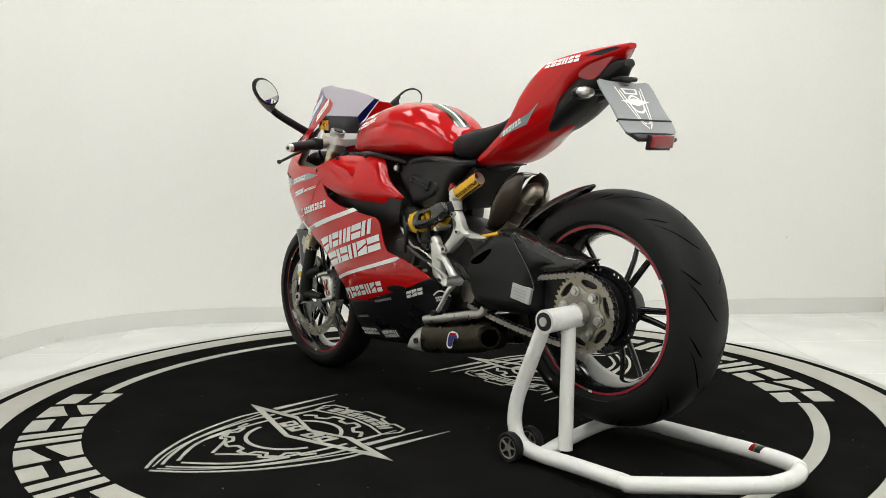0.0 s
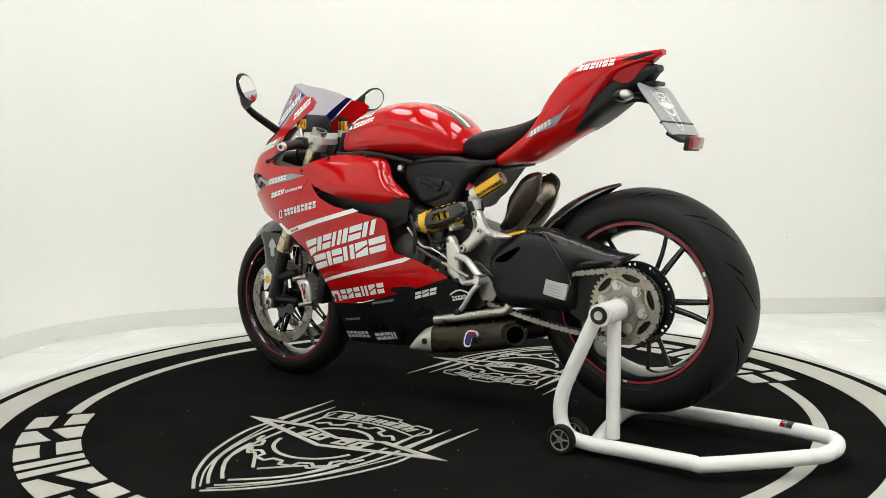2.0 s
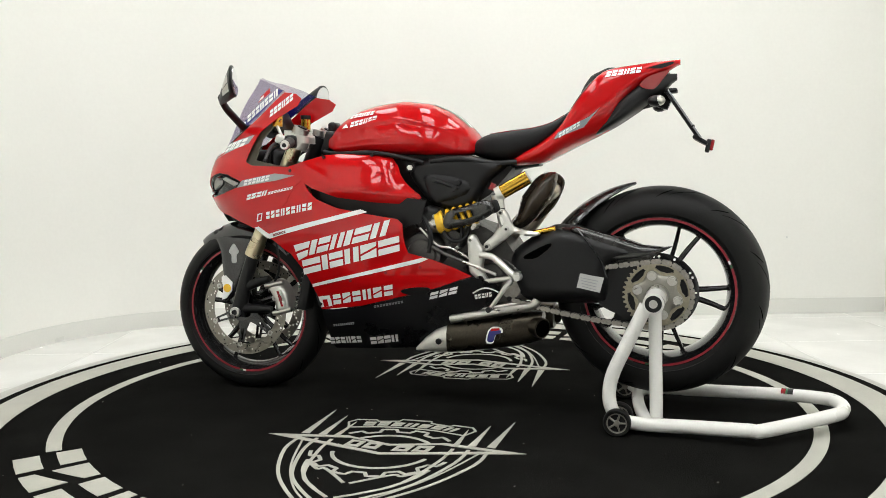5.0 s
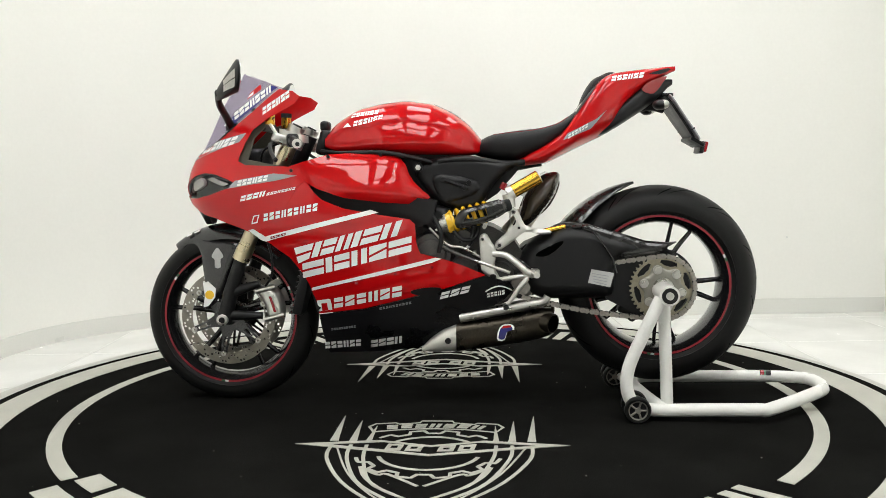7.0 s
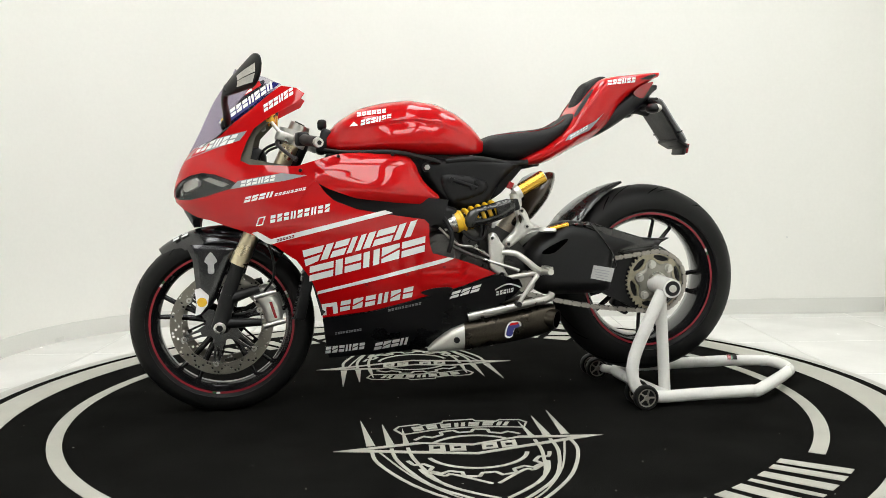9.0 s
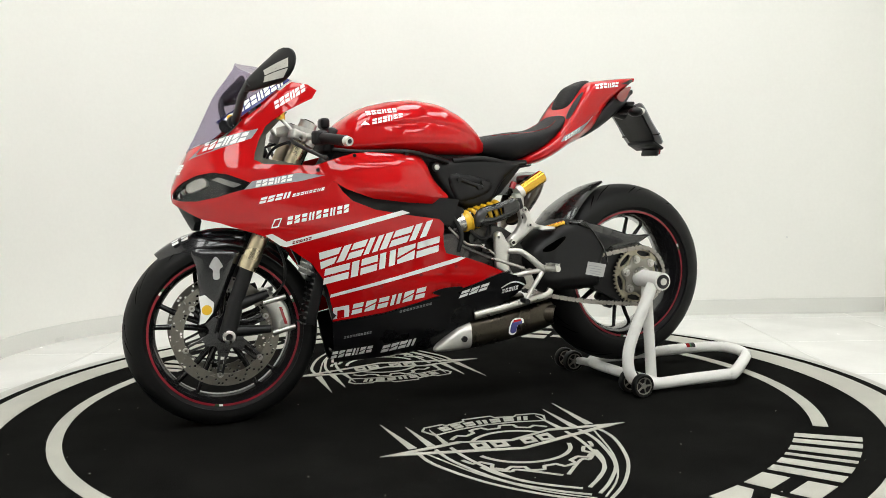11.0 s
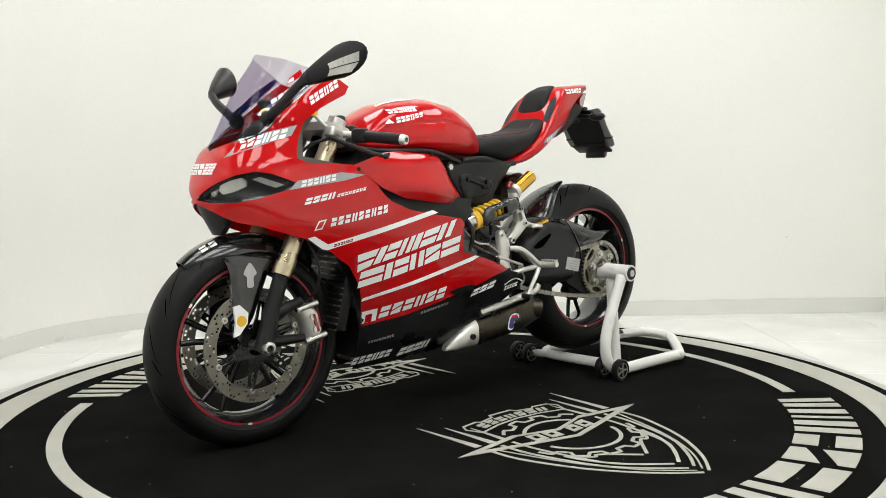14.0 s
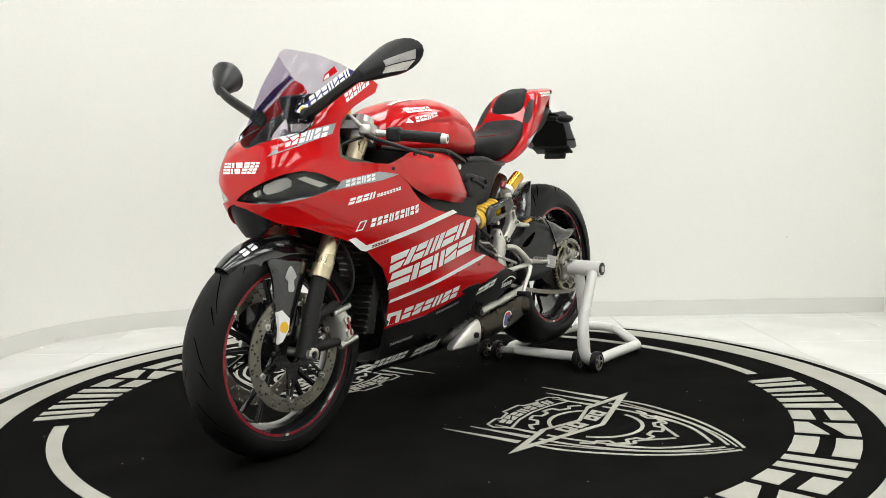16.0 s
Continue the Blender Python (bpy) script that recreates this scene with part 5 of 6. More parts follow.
    for s in (-1, 1):
        for k, w in enumerate((0.040, 0.028)):
            sheet(bm, [stroke([(s * (w + 0.016), 0.018 + 0.01 * k), (s * w * 1.1, 0.07), (s * w * 0.6, 0.13), (s * 0.003, 0.155 - 0.016 * k)], 0.005, 0.004, 4)], at(0.0052 + 0.0001 * k))
    sheet(bm, [[(-0.062, 0.066), (0.0, 0.055), (0.062, 0.066), (0.0, 0.082)]], at(0.0055))
    sheet(bm, [circle(0, 0.075, 0.031, 24), circle(0, 0.075, 0.024, 24)], at(0.0054))
    sheet(bm, [[(-0.035, 0.022), (0.035, 0.022), (0.028, 0.042), (-0.028, 0.042)], [(-0.024, 0.027), (0.024, 0.027), (0.020, 0.037), (-0.020, 0.037)]], at(0.0053))
    part("emblem", bm, M_WHITE, plate, "pale line emblem of a shield", smooth=0)
    part("plate_strap", sheet(bmesh.new(), [[(-0.116, 0.126), (0.116, 0.126), (0.116, 0.130), (-0.116, 0.130)]], at(0.0065), at(-0.004)), M_BLACKM, plate, smooth=0)
    part("plate_backing", sheet(bmesh.new(), [rounded([(-0.07, 0.0), (0.07, 0.0), (0.085, 0.08), (0.06, 0.17), (-0.06, 0.17), (-0.085, 0.08)], 3)], at(-0.001), at(-0.009)), M_BLACKM, b, "black plate backing")
    part("plate_lip", block(bmesh.new(), (0.862, 0, 0.866), (0.05, 0.17, 0.012), 0.004, pose(0, 0, 0, 0, 30, 0)), M_BLACKM, b)
    refl = part("reflector", block(bmesh.new(), (0.895, 0.0, 0.850), (0.014, 0.09, 0.034), 0.004, pose(0, 0, 0, 0, 12, 0)), M_DARKRED, b, "red rectangular reflector")
    part("reflector_back", block(bmesh.new(), (0.885, 0.0, 0.848), (0.014, 0.096, 0.040), 0.004, pose(0, 0, 0, 0, 12, 0)), M_BLACKM, refl)
    part("plate_lamp", block(bmesh.new(), (0.772, 0, 1.022), (0.04, 0.07, 0.012), 0.004), M_BLACKM, b)
    for s in (-1, 1):
        part("signal_stem", rod(bmesh.new(), (0.735, s * 0.02, 0.99), (0.735, s * 0.10, 0.985), 0.009, seg=10), M_BLACKM, b)
        sig = part("turn_signal", ellipsoid((0.732, s * 0.127, 0.983), (0.024, 0.036, 0.017)), M_BLACKM, b, "small black turn signal")
        part("signal_lens", ellipsoid((0.742, s * 0.128, 0.984), (0.019, 0.034, 0.0155)), M_STEEL, sig, "clear signal lens")


def ellipsoid(c, r, seg=18):
    bm = bmesh.new()
    bmesh.ops.create_uvsphere(bm, u_segments=seg, v_segments=seg // 2, radius=1.0)
    bmesh.ops.transform(bm, matrix=Matrix.Translation(c) @ Matrix.Diagonal((*r, 1)), verts=bm.verts)
    return bm


def lathe_zat(c, r, h, seg=28):
    bm = rod(bmesh.new(), c, (c[0], c[1], c[2] + h), r, r * 0.94, seg)
    return bm


def middle(b):
    # engine and frame mass
    eng = part("engine", slabs([([(-0.36, 0.36), (-0.05, 0.33), (0.22, 0.34), (0.32, 0.42), (0.26, 0.56), (0.12, 0.62), (-0.02, 0.64), (-0.10, 0.74), (-0.34, 0.72), (-0.38, 0.45)], 0.105, 0.01)]), M_ENGINE, b, "dark cast engine block")
    for c, r, y0, y1, m in (((-0.005, 0.515), 0.072, -0.115, -0.165, M_ENGINE), ((-0.005, 0.515), 0.050, -0.165, -0.172, M_ENGINE), ((0.10, 0.46), 0.05, -0.10, -0.15, M_ENGINE), ((0.10, 0.56), 0.034, -0.10, -0.15, M_ENGINE), ((0.02, 0.61), 0.026, -0.10, -0.155, M_ENGINE), ((0.22, 0.44), 0.045, -0.10, -0.14, M_ENGINE)):
        part("engine_cover", rod(bmesh.new(), (c[0], y0, c[1]), (c[0], y1, c[1]), r, r * 0.9, 28), m, eng, "round dark engine cover")
    rnd = random.Random(4)
    for k in range(26):
        x, z = -0.02 + 0.20 * rnd.random(), 0.43 + 0.21 * rnd.random()
        part("bolt", rod(bmesh.new(), (x, -0.11, z), (x, -0.158 - 0.012 * rnd.random(), z), 0.0045 + 0.003 * rnd.random(), seg=8), rnd.choice((M_STEEL, M_SILVER, M_BLACKM)), eng)
    for pts, r, m in (([(-0.01, -0.165, 0.60), (0.05, -0.17, 0.545), (0.10, -0.175, 0.535), (0.16, -0.165, 0.50)], 0.004, M_STEEL), ([(0.0, -0.16, 0.64), (0.03, -0.175, 0.58), (0.02, -0.17, 0.52)], 0.008, M_BLACKM), ([(0.06, -0.15, 0.60), (0.10, -0.17, 0.56), (0.14, -0.15, 0.57), (0.15, -0.13, 0.62)], 0.007, M_BLACKM), ([(0.02, -0.17, 0.545), (0.08, -0.172, 0.515), (0.145, -0.17, 0.49)], 0.006, M_ENGINE), ([(0.10, -0.14, 0.64), (0.13, -0.16, 0.60), (0.12, -0.16, 0.54)], 0.005, M_BLACKM)):
        part("hose", tube(bmesh.new(), pts, r, 8, 5), m, eng)
    part("airbox_core", slabs([([(-0.35, 0.72), (-0.05, 0.66), (0.14, 0.66), (0.26, 0.76), (0.26, 0.81), (-0.02, 0.84), (-0.36, 0.85)], 0.095, 0.01)]), M_BLACKM, b, "black airbox body")
    # radiator
    rad = part("radiator", block(bmesh.new(), (-0.43, 0, 0.455), (0.035, 0.25, 0.30), 0.006, pose(0, 0, 0, 0, 14, 0)), M_BLACKM, b, "black radiator behind the front wheel")
    for k in range(16):
        part("radiator_fin", block(bmesh.new(), (-0.449 + 0.0046 * (k - 8) * 1.0, 0, 0.455 + 0.0175 * (k - 8)), (0.012, 0.245, 0.005), 0, pose(0, 0, 0, 0, 14, 0)), M_CARBON, rad, smooth=0)
    part("radiator_shroud", slabs([([(-0.52, 0.62), (-0.40, 0.66), (-0.36, 0.50), (-0.375, 0.34), (-0.395, 0.32), (-0.42, 0.42), (-0.47, 0.53)], 0.125, 0.0)], hollow=0.012), M_BLACKM, b, "black inner wheel-arch shroud")
    part("nose_stay", block(bmesh.new(), (-0.66, 0, 0.80), (0.20, 0.12, 0.14), 0.03), M_BLACKM, b, "dark structure behind the lamps")
    part("belly_floor", slab2([(-0.37, 0.19), (-0.05, 0.21), (0.07, 0.27), (0.2, 0.36)], 0.045), M_BLACKG, b, "black underside of the belly fairing")
    for s in (-1, 1):
        # side covers of the airbox and subframe
        lp = [(-0.048, 0.812), (0.01, 0.824), (0.076, 0.833), (0.145, 0.830), (0.210, 0.818), (0.272, 0.802), (0.240, 0.776), (0.205, 0.745), (0.180, 0.705), (0.155, 0.668), (0.105, 0.655), (0.055, 0.664), (0.005, 0.690), (-0.025, 0.728), (-0.055, 0.772)]
        cover = part("side_cover", side_sign(pillow([rounded(lp, 2)], -0.142, -0.118, -0.08, 0.02, 0.014), s), M_BLACKM, b, "matt black side cover")
        lp = [(0.000, 0.757), (0.031, 0.775), (0.150, 0.748), (0.142, 0.708), (0.045, 0.680), (0.02, 0.70)]
        inset = part("cover_plate", side_sign(pillow([rounded(lp, 2)], -0.150, -0.143, -0.13, 0.008, 0.014), s), M_BLACKM, cover, "raised black plate")
        for x, z in ((0.035, 0.755), (0.105, 0.728), (0.12, 0.745)):
            part("cover_bolt", rod(bmesh.new(), (x, s * 0.145, z), (x, s * 0.158, z), 0.0095, 0.008, 12), M_BLACKM, cover)
        part("cover_rib", rod(bmesh.new(), (0.03, s * 0.152, 0.757), (0.12, s * 0.152, 0.727), 0.006, seg=8), M_BLACKM, cover)
        part("frame_bolt", rod(bmesh.new(), (-0.044, s * 0.12, 0.796), (-0.044, s * 0.152, 0.796), 0.015, seg=16), M_BLACKM, cover)
        part("bolt_head", rod(bmesh.new(), (-0.044, s * 0.150, 0.796), (-0.044, s * 0.157, 0.796), 0.0095, seg=6), M_SILVER, cover)
        part("subframe_rail", tube(bmesh.new(), [(0.02, s * 0.135, 0.815), (0.12, s * 0.138, 0.822), (0.22, s * 0.125, 0.806), (0.30, s * 0.105, 0.808)], 0.010, 8, 4), M_BLACKM, cover)
        lp = [(0.015, 0.672), (0.055, 0.66), (0.045, 0.60), (0.012, 0.585), (-0.03, 0.60), (-0.04, 0.64)]
        part("duct", side_sign(pillow([lp], -0.165, -0.150, -0.10, 0.012, 0.014), s), M_BLACKM, b, "grey-black air duct")
    # shock absorber, on the left
    a, c = Vector((0.035, -0.145, 0.612)), Vector((0.262, -0.135, 0.672))
    ax = (c - a).normalized()
    sh = part("shock_absorber", rod(bmesh.new(), a, c, 0.018), M_BLACKM, b, "black shock absorber with a yellow spring")
    u1 = ax.cross(Vector((0, 1, 0))).normalized()
    u2 = ax.cross(u1)
    coil = [a + ax * (0.028 + 0.125 * t / 60) + (u1 * math.cos(t * 0.56) + u2 * math.sin(t * 0.56)) * 0.031 for t in range(61)]
    part("spring", tube(bmesh.new(), coil, 0.0072, 8, 2), M_YELLOW, sh, "yellow coil spring")
    part("spring_collar", rod(bmesh.new(), a + ax * 0.012, a + ax * 0.03, 0.036, seg=24), M_YELLOW, sh, "yellow spring collar")
    part("spring_seat", rod(bmesh.new(), a - ax * 0.012, a + ax * 0.012, 0.026, 0.032, 20), M_STEEL, sh)
    lp = [(0.080, 0.600), (0.075, 0.632), (0.100, 0.660), (0.150, 0.672), (0.215, 0.690), (0.240, 0.676), (0.238, 0.648), (0.190, 0.622), (0.120, 0.602)]
    hole = [(0.110, 0.630), (0.118, 0.648), (0.175, 0.662), (0.180, 0.640), (0.140, 0.628)]
    part("shock_guard", pillow([rounded(lp, 2), hole], -0.192, -0.180, -0.172, 0.01, 0.012), M_CARBON, sh, "dark guard over the spring")
    part("shock_mount", block(bmesh.new(), (0.235, -0.150, 0.668), (0.045, 0.05, 0.04), 0.008, pose(0, 0, 0, 0, -15, 0)), M_BLACKM, sh)
    # remote reservoir
    g0, g1 = Vector((0.262, -0.150, 0.714)), Vector((0.345, -0.142, 0.760))
    res = part("shock_reservoir", rod(bmesh.new(), g0, g1, 0.0225, seg=24), M_GOLD, b, "gold anodised shock reservoir")
    part("reservoir_end", rod(bmesh.new(), g1, g1 + (g1 - g0) * 0.03, 0.020, seg=24), M_STEEL, res, "silver end cap with small screws")
    part("reservoir_collar", rod(bmesh.new(), g0 - (g1 - g0) * 0.20, g0, 0.0235, seg=24), M_SILVER, res, "cast silver collar")
    part("reservoir_neck", rod(bmesh.new(), g0 - (g1 - g0) * 0.18, (0.252, -0.150, 0.662), 0.020, 0.018, 14), M_SILVER, res)
    part("adjuster_knob", rod(bmesh.new(), (0.226, -0.15, 0.722), (0.236, -0.15, 0.742), 0.011, 0.010, 12), M_DARKRED, res, "red adjuster knob")
    # silver linkage plate
    lp = [(0.245, 0.655), (0.268, 0.660), (0.284, 0.640), (0.300, 0.605), (0.345, 0.592), (0.380, 0.588), (0.380, 0.576), (0.340, 0.576), (0.300, 0.585), (0.268, 0.560), (0.222, 0.528), (0.204, 0.532), (0.206, 0.552), (0.235, 0.578), (0.253, 0.612)]
    hole = rounded([(0.252, 0.632), (0.262, 0.638), (0.272, 0.620), (0.262, 0.602)], 2)
    link = part("rocker_plate", pillow([rounded(lp, 2), hole], -0.172, -0.166, -0.145, 0.008, 0.010), M_SILVER, b, "cast aluminium rocker plate")
    for x, z, r in ((0.217, 0.542, 0.012), (0.280, 0.598, 0.009), (0.262, 0.650, 0.009)):
        part("rocker_bolt", rod(bmesh.new(), (x, -0.165, z), (x, -0.180, z), r, r * 0.85, 14), M_STEEL, link)
        # black disc on the bolt head paints the socket's shade
        part("rocker_bolt_socket_shade", rod(bmesh.new(), (x, -0.179, z), (x, -0.181, z), r * 0.5, seg=6), M_BLACKM, link)
    part("link_rod", rod(bmesh.new(), (0.36, -0.150, 0.584), (0.43, -0.140, 0.598), 0.009, seg=10), M_GOLD, b, "gold linkage rod")
    # footrest plates
    for s in (-1, 1):
        lp = [(0.152, 0.562), (0.160, 0.578), (0.176, 0.578), (0.192, 0.550), (0.206, 0.530), (0.205, 0.500), (0.200, 0.470), (0.215, 0.440), (0.225, 0.415), (0.205, 0.412), (0.180, 0.440), (0.158, 0.462), (0.156, 0.500)]
        plate = part("footrest_plate", side_sign(pillow([rounded(lp, 2), circle(0.163, 0.562, 0.005, 8), circle(0.195, 0.438, 0.012, 10)], -0.180, -0.174, -0.155, 0.008, 0.010), s), M_SILVER, b, "cast aluminium footrest plate")
        part("footrest_arm", tube(bmesh.new(), [(0.195, s * 0.18, 0.515), (0.235, s * 0.19, 0.512), (0.268, s * 0.20, 0.490), (0.300, s * 0.205, 0.462), (0.325, s * 0.205, 0.448)], (0.0095, 0.012), 10, 4, flat=1.1), M_SILVER, plate)
        part("footrest_arm", tube(bmesh.new(), [(0.215, s * 0.18, 0.430), (0.26, s * 0.195, 0.440), (0.32, s * 0.205, 0.448)], 0.0085, 10, 4), M_SILVER, plate)
        peg = part("footpeg", rod(bmesh.new(), (0.325, s * 0.205, 0.452), (0.333, s * 0.275, 0.456), 0.0125, 0.010, 12), M_SILVER, plate, "knurled silver footpeg")
        for k in range(6):
            part("peg_tooth", block(bmesh.new(), (0.326 + 0.0011 * k, s * (0.222 + 0.0095 * k), 0.468), (0.020, 0.0045, 0.008), 0), M_STEEL, peg, smooth=0)
        part("heel_guard", side_sign(pillow([rounded([(0.235, 0.505), (0.275, 0.500), (0.32, 0.465), (0.335, 0.44), (0.30, 0.46), (0.26, 0.49)], 2)], -0.168, -0.165, -0.160, 0.004, 0.012), s), M_CARBON, plate)
        part("shift_lever", tube(bmesh.new(), [(0.305, s * 0.215, 0.44), (0.285, s * 0.222, 0.418), (0.262, s * 0.222, 0.385), (0.238, s * 0.225, 0.352)], (0.0085, 0.0065), 10, 4), M_SILVER, plate, "silver pedal lever")
        part("lever_toe", rod(bmesh.new(), (0.236, s * 0.205, 0.350), (0.236, s * 0.245, 0.350), 0.009, seg=10), M_BLACKM, plate)
        part("shift_rod", rod(bmesh.new(), (0.13, s * 0.17, 0.495), (0.25, s * 0.19, 0.455), 0.0055, seg=8), M_STEEL, plate)
        # mufflers
        rings = []
        for x, z0, z1, hw in ((-0.045, 0.184, 0.196, 0.012), (-0.01, 0.183, 0.232, 0.030), (0.03, 0.184, 0.264, 0.042), (0.072, 0.186, 0.282, 0.048), (0.0721, 0.184, 0.284, 0.050), (0.20, 0.200, 0.304, 0.051), (0.30, 0.216, 0.322, 0.050), (0.345, 0.226, 0.330, 0.046), (0.385, 0.240, 0.328, 0.041)):
            rings.append([p + Vector((0, s * 0.108, 0)) for p in body_ring(x, z0, z1, hw, 24, 2.9)])
        part("muffler", loft(bmesh.new(), rings[4:]), M_TITAN, b, "dark heat-tinted muffler with a shaped outlet", smooth=45)
        part("muffler_nose", loft(bmesh.new(), rings[:4]), M_SILVER, b, "pale cast muffler front cover", smooth=45)
        # black disc on the closed nose paints the shade of its hole
        part("nose_hole_shade", rod(bmesh.new(), (0.045, s * 0.150, 0.226), (0.045, s * 0.1585, 0.226), 0.010, seg=12), M_BLACKM, b)
        oc, ov = Vector((0.372, s * 0.134, 0.283)), Vector((0.70, s * 0.55, -0.1)).normalized()
        part("outlet", tube(bmesh.new(), [oc - ov * 0.04, oc + ov * 0.022], (0.036, 0.033), 20, 1), M_TITAN, b, "round outlet pipe")
        # solid black plug paints the shade inside the open pipe
        part("outlet_bore_shade", tube(bmesh.new(), [oc, oc + ov * 0.0235], (0.027, 0.0275), 20, 1), M_SHADE, b, "black disc for the shade inside the outlet")
        ml = [(0.205, 0.235), (0.214, 0.270), (0.232, 0.283), (0.258, 0.280), (0.262, 0.265), (0.240, 0.258), (0.232, 0.232), (0.218, 0.226)]
        bm = sheet(bmesh.new(), [rounded(ml, 2)], lambda x, z: Vector((x, s * 0.1605, z)))
        part("badge", bm, M_WHITE, b, "small white-edged badge", smooth=0)
        part("badge_core", sheet(bmesh.new(), [rounded([(x * 0.8 + 0.0465, z * 0.8 + 0.0508) for x, z in ml], 2)], lambda x, z: Vector((x, s * 0.1612, z))), M_BLUE, b, "dark blue badge centre", smooth=0)
        part("badge_band", sheet(bmesh.new(), [[(0.222, 0.268), (0.252, 0.272), (0.252, 0.279), (0.226, 0.277)]], lambda x, z: Vector((x, s * 0.1618, z))), M_RED, b, smooth=0)
        part("heat_shield", tube(bmesh.new(), [(0.085, s * 0.148, 0.300), (0.20, s * 0.155, 0.322), (0.30, s * 0.155, 0.342), (0.355, s * 0.152, 0.352), (0.372, s * 0.150, 0.372)], (0.015, 0.013), 12, 4, flat=0.7), M_STEEL, b, "bare metal exhaust heat shield")
    # upper exhaust loop with its carbon heat shield
    ex = part("exhaust_pipe", tube(bmesh.new(), [(0.19, 0.035, 0.50), (0.23, 0.042, 0.55), (0.27, 0.045, 0.594), (0.33, 0.045, 0.659), (0.366, 0.045, 0.698), (0.384, 0.060, 0.715), (0.380, 0.090, 0.703), (0.35, 0.105, 0.66), (0.29, 0.11, 0.58)], 0.0285, 20, 6), M_PIPE, b, "welded steel exhaust loop")
    for x, z in ((0.300, 0.627), (0.335, 0.664), (0.362, 0.693)):
        part("weld_ring", tube(bmesh.new(), circle3((x, 0.045, z), Vector((0.68, 0, 0.73)), 0.0288), 0.0022, 6, 1, closed=True), M_PIPE, ex)
    lp = rounded([(0.262, 0.600), (0.286, 0.640), (0.302, 0.696), (0.348, 0.755), (0.386, 0.773), (0.419, 0.767), (0.404, 0.704), (0.366, 0.648), (0.325, 0.606), (0.29, 0.590)], 3)
    bowl = lambda d: (lambda x, z: Vector((x, -0.030 - d - 0.050 * (1 - (1 - min(1.0, edge_distance((x, z), lp) / 0.045)) ** 2), z)))
    eg = part("exhaust_guard", sheet(bmesh.new(), [lp], bowl(0.0), bowl(-0.003), 0.008), M_BRONZE, b, "dark bronze carbon exhaust guard", smooth=60)
    crest = [(0.302, 0.696), (0.348, 0.755), (0.384, 0.773), (0.408, 0.768)]
    bm = bmesh.new()
    loft(bm, [[Vector((x, -0.034, z)), Vector((x - 0.012, 0.03, z + 0.004)), Vector((x - 0.02, 0.078, z)), Vector((x - 0.02, 0.078, z - 0.004)), Vector((x - 0.012, 0.03, z)), Vector((x, -0.034, z - 0.004))] for x, z in crest])
    part("guard_crest", bm, M_BRONZE, eg)
    part("guard_back", slab(bmesh.new(), [rounded([(0.275, 0.60), (0.300, 0.69), (0.345, 0.75), (0.385, 0.767), (0.408, 0.757), (0.418, 0.73), (0.386, 0.662), (0.328, 0.61)], 2)], 0.074, 0.079), M_BRONZE, eg)
    part("guard_rim", tube(bmesh.new(), [(0.388, 0.078, 0.769), (0.410, 0.077, 0.757), (0.420, 0.075, 0.730), (0.388, 0.072, 0.662), (0.330, 0.070, 0.610)], (0.006, 0.005), 8, 5), M_BRONZE, eg)


def circle3(c, n, r, k=20):
    n = n.normalized()
    u = n.cross(Vector((0, 1, 0))).normalized()
    v = n.cross(u)
    return [Vector(c) + (u * math.cos(2 * math.pi * i / k) + v * math.sin(2 * math.pi * i / k)) * r for i in range(k)]


def slabs(items, hollow=0.0):
    bm = bmesh.new()
    for lp, half, bev in items:
        if hollow:
            slab(bm, [lp], -half, -half + hollow)
            slab(bm, [lp], half - hollow, half)
        else:
            slab(bm, [rounded(lp, 2)], -half, half)
    return bm


def slab2(pts, half):
    bm = bmesh.new()
    rings = [[Vector((x, -half, z)), Vector((x, half, z)), Vector((x, half, z + 0.012)), Vector((x, -half, z + 0.012))] for x, z in pts]
    return loft(bm, rings)


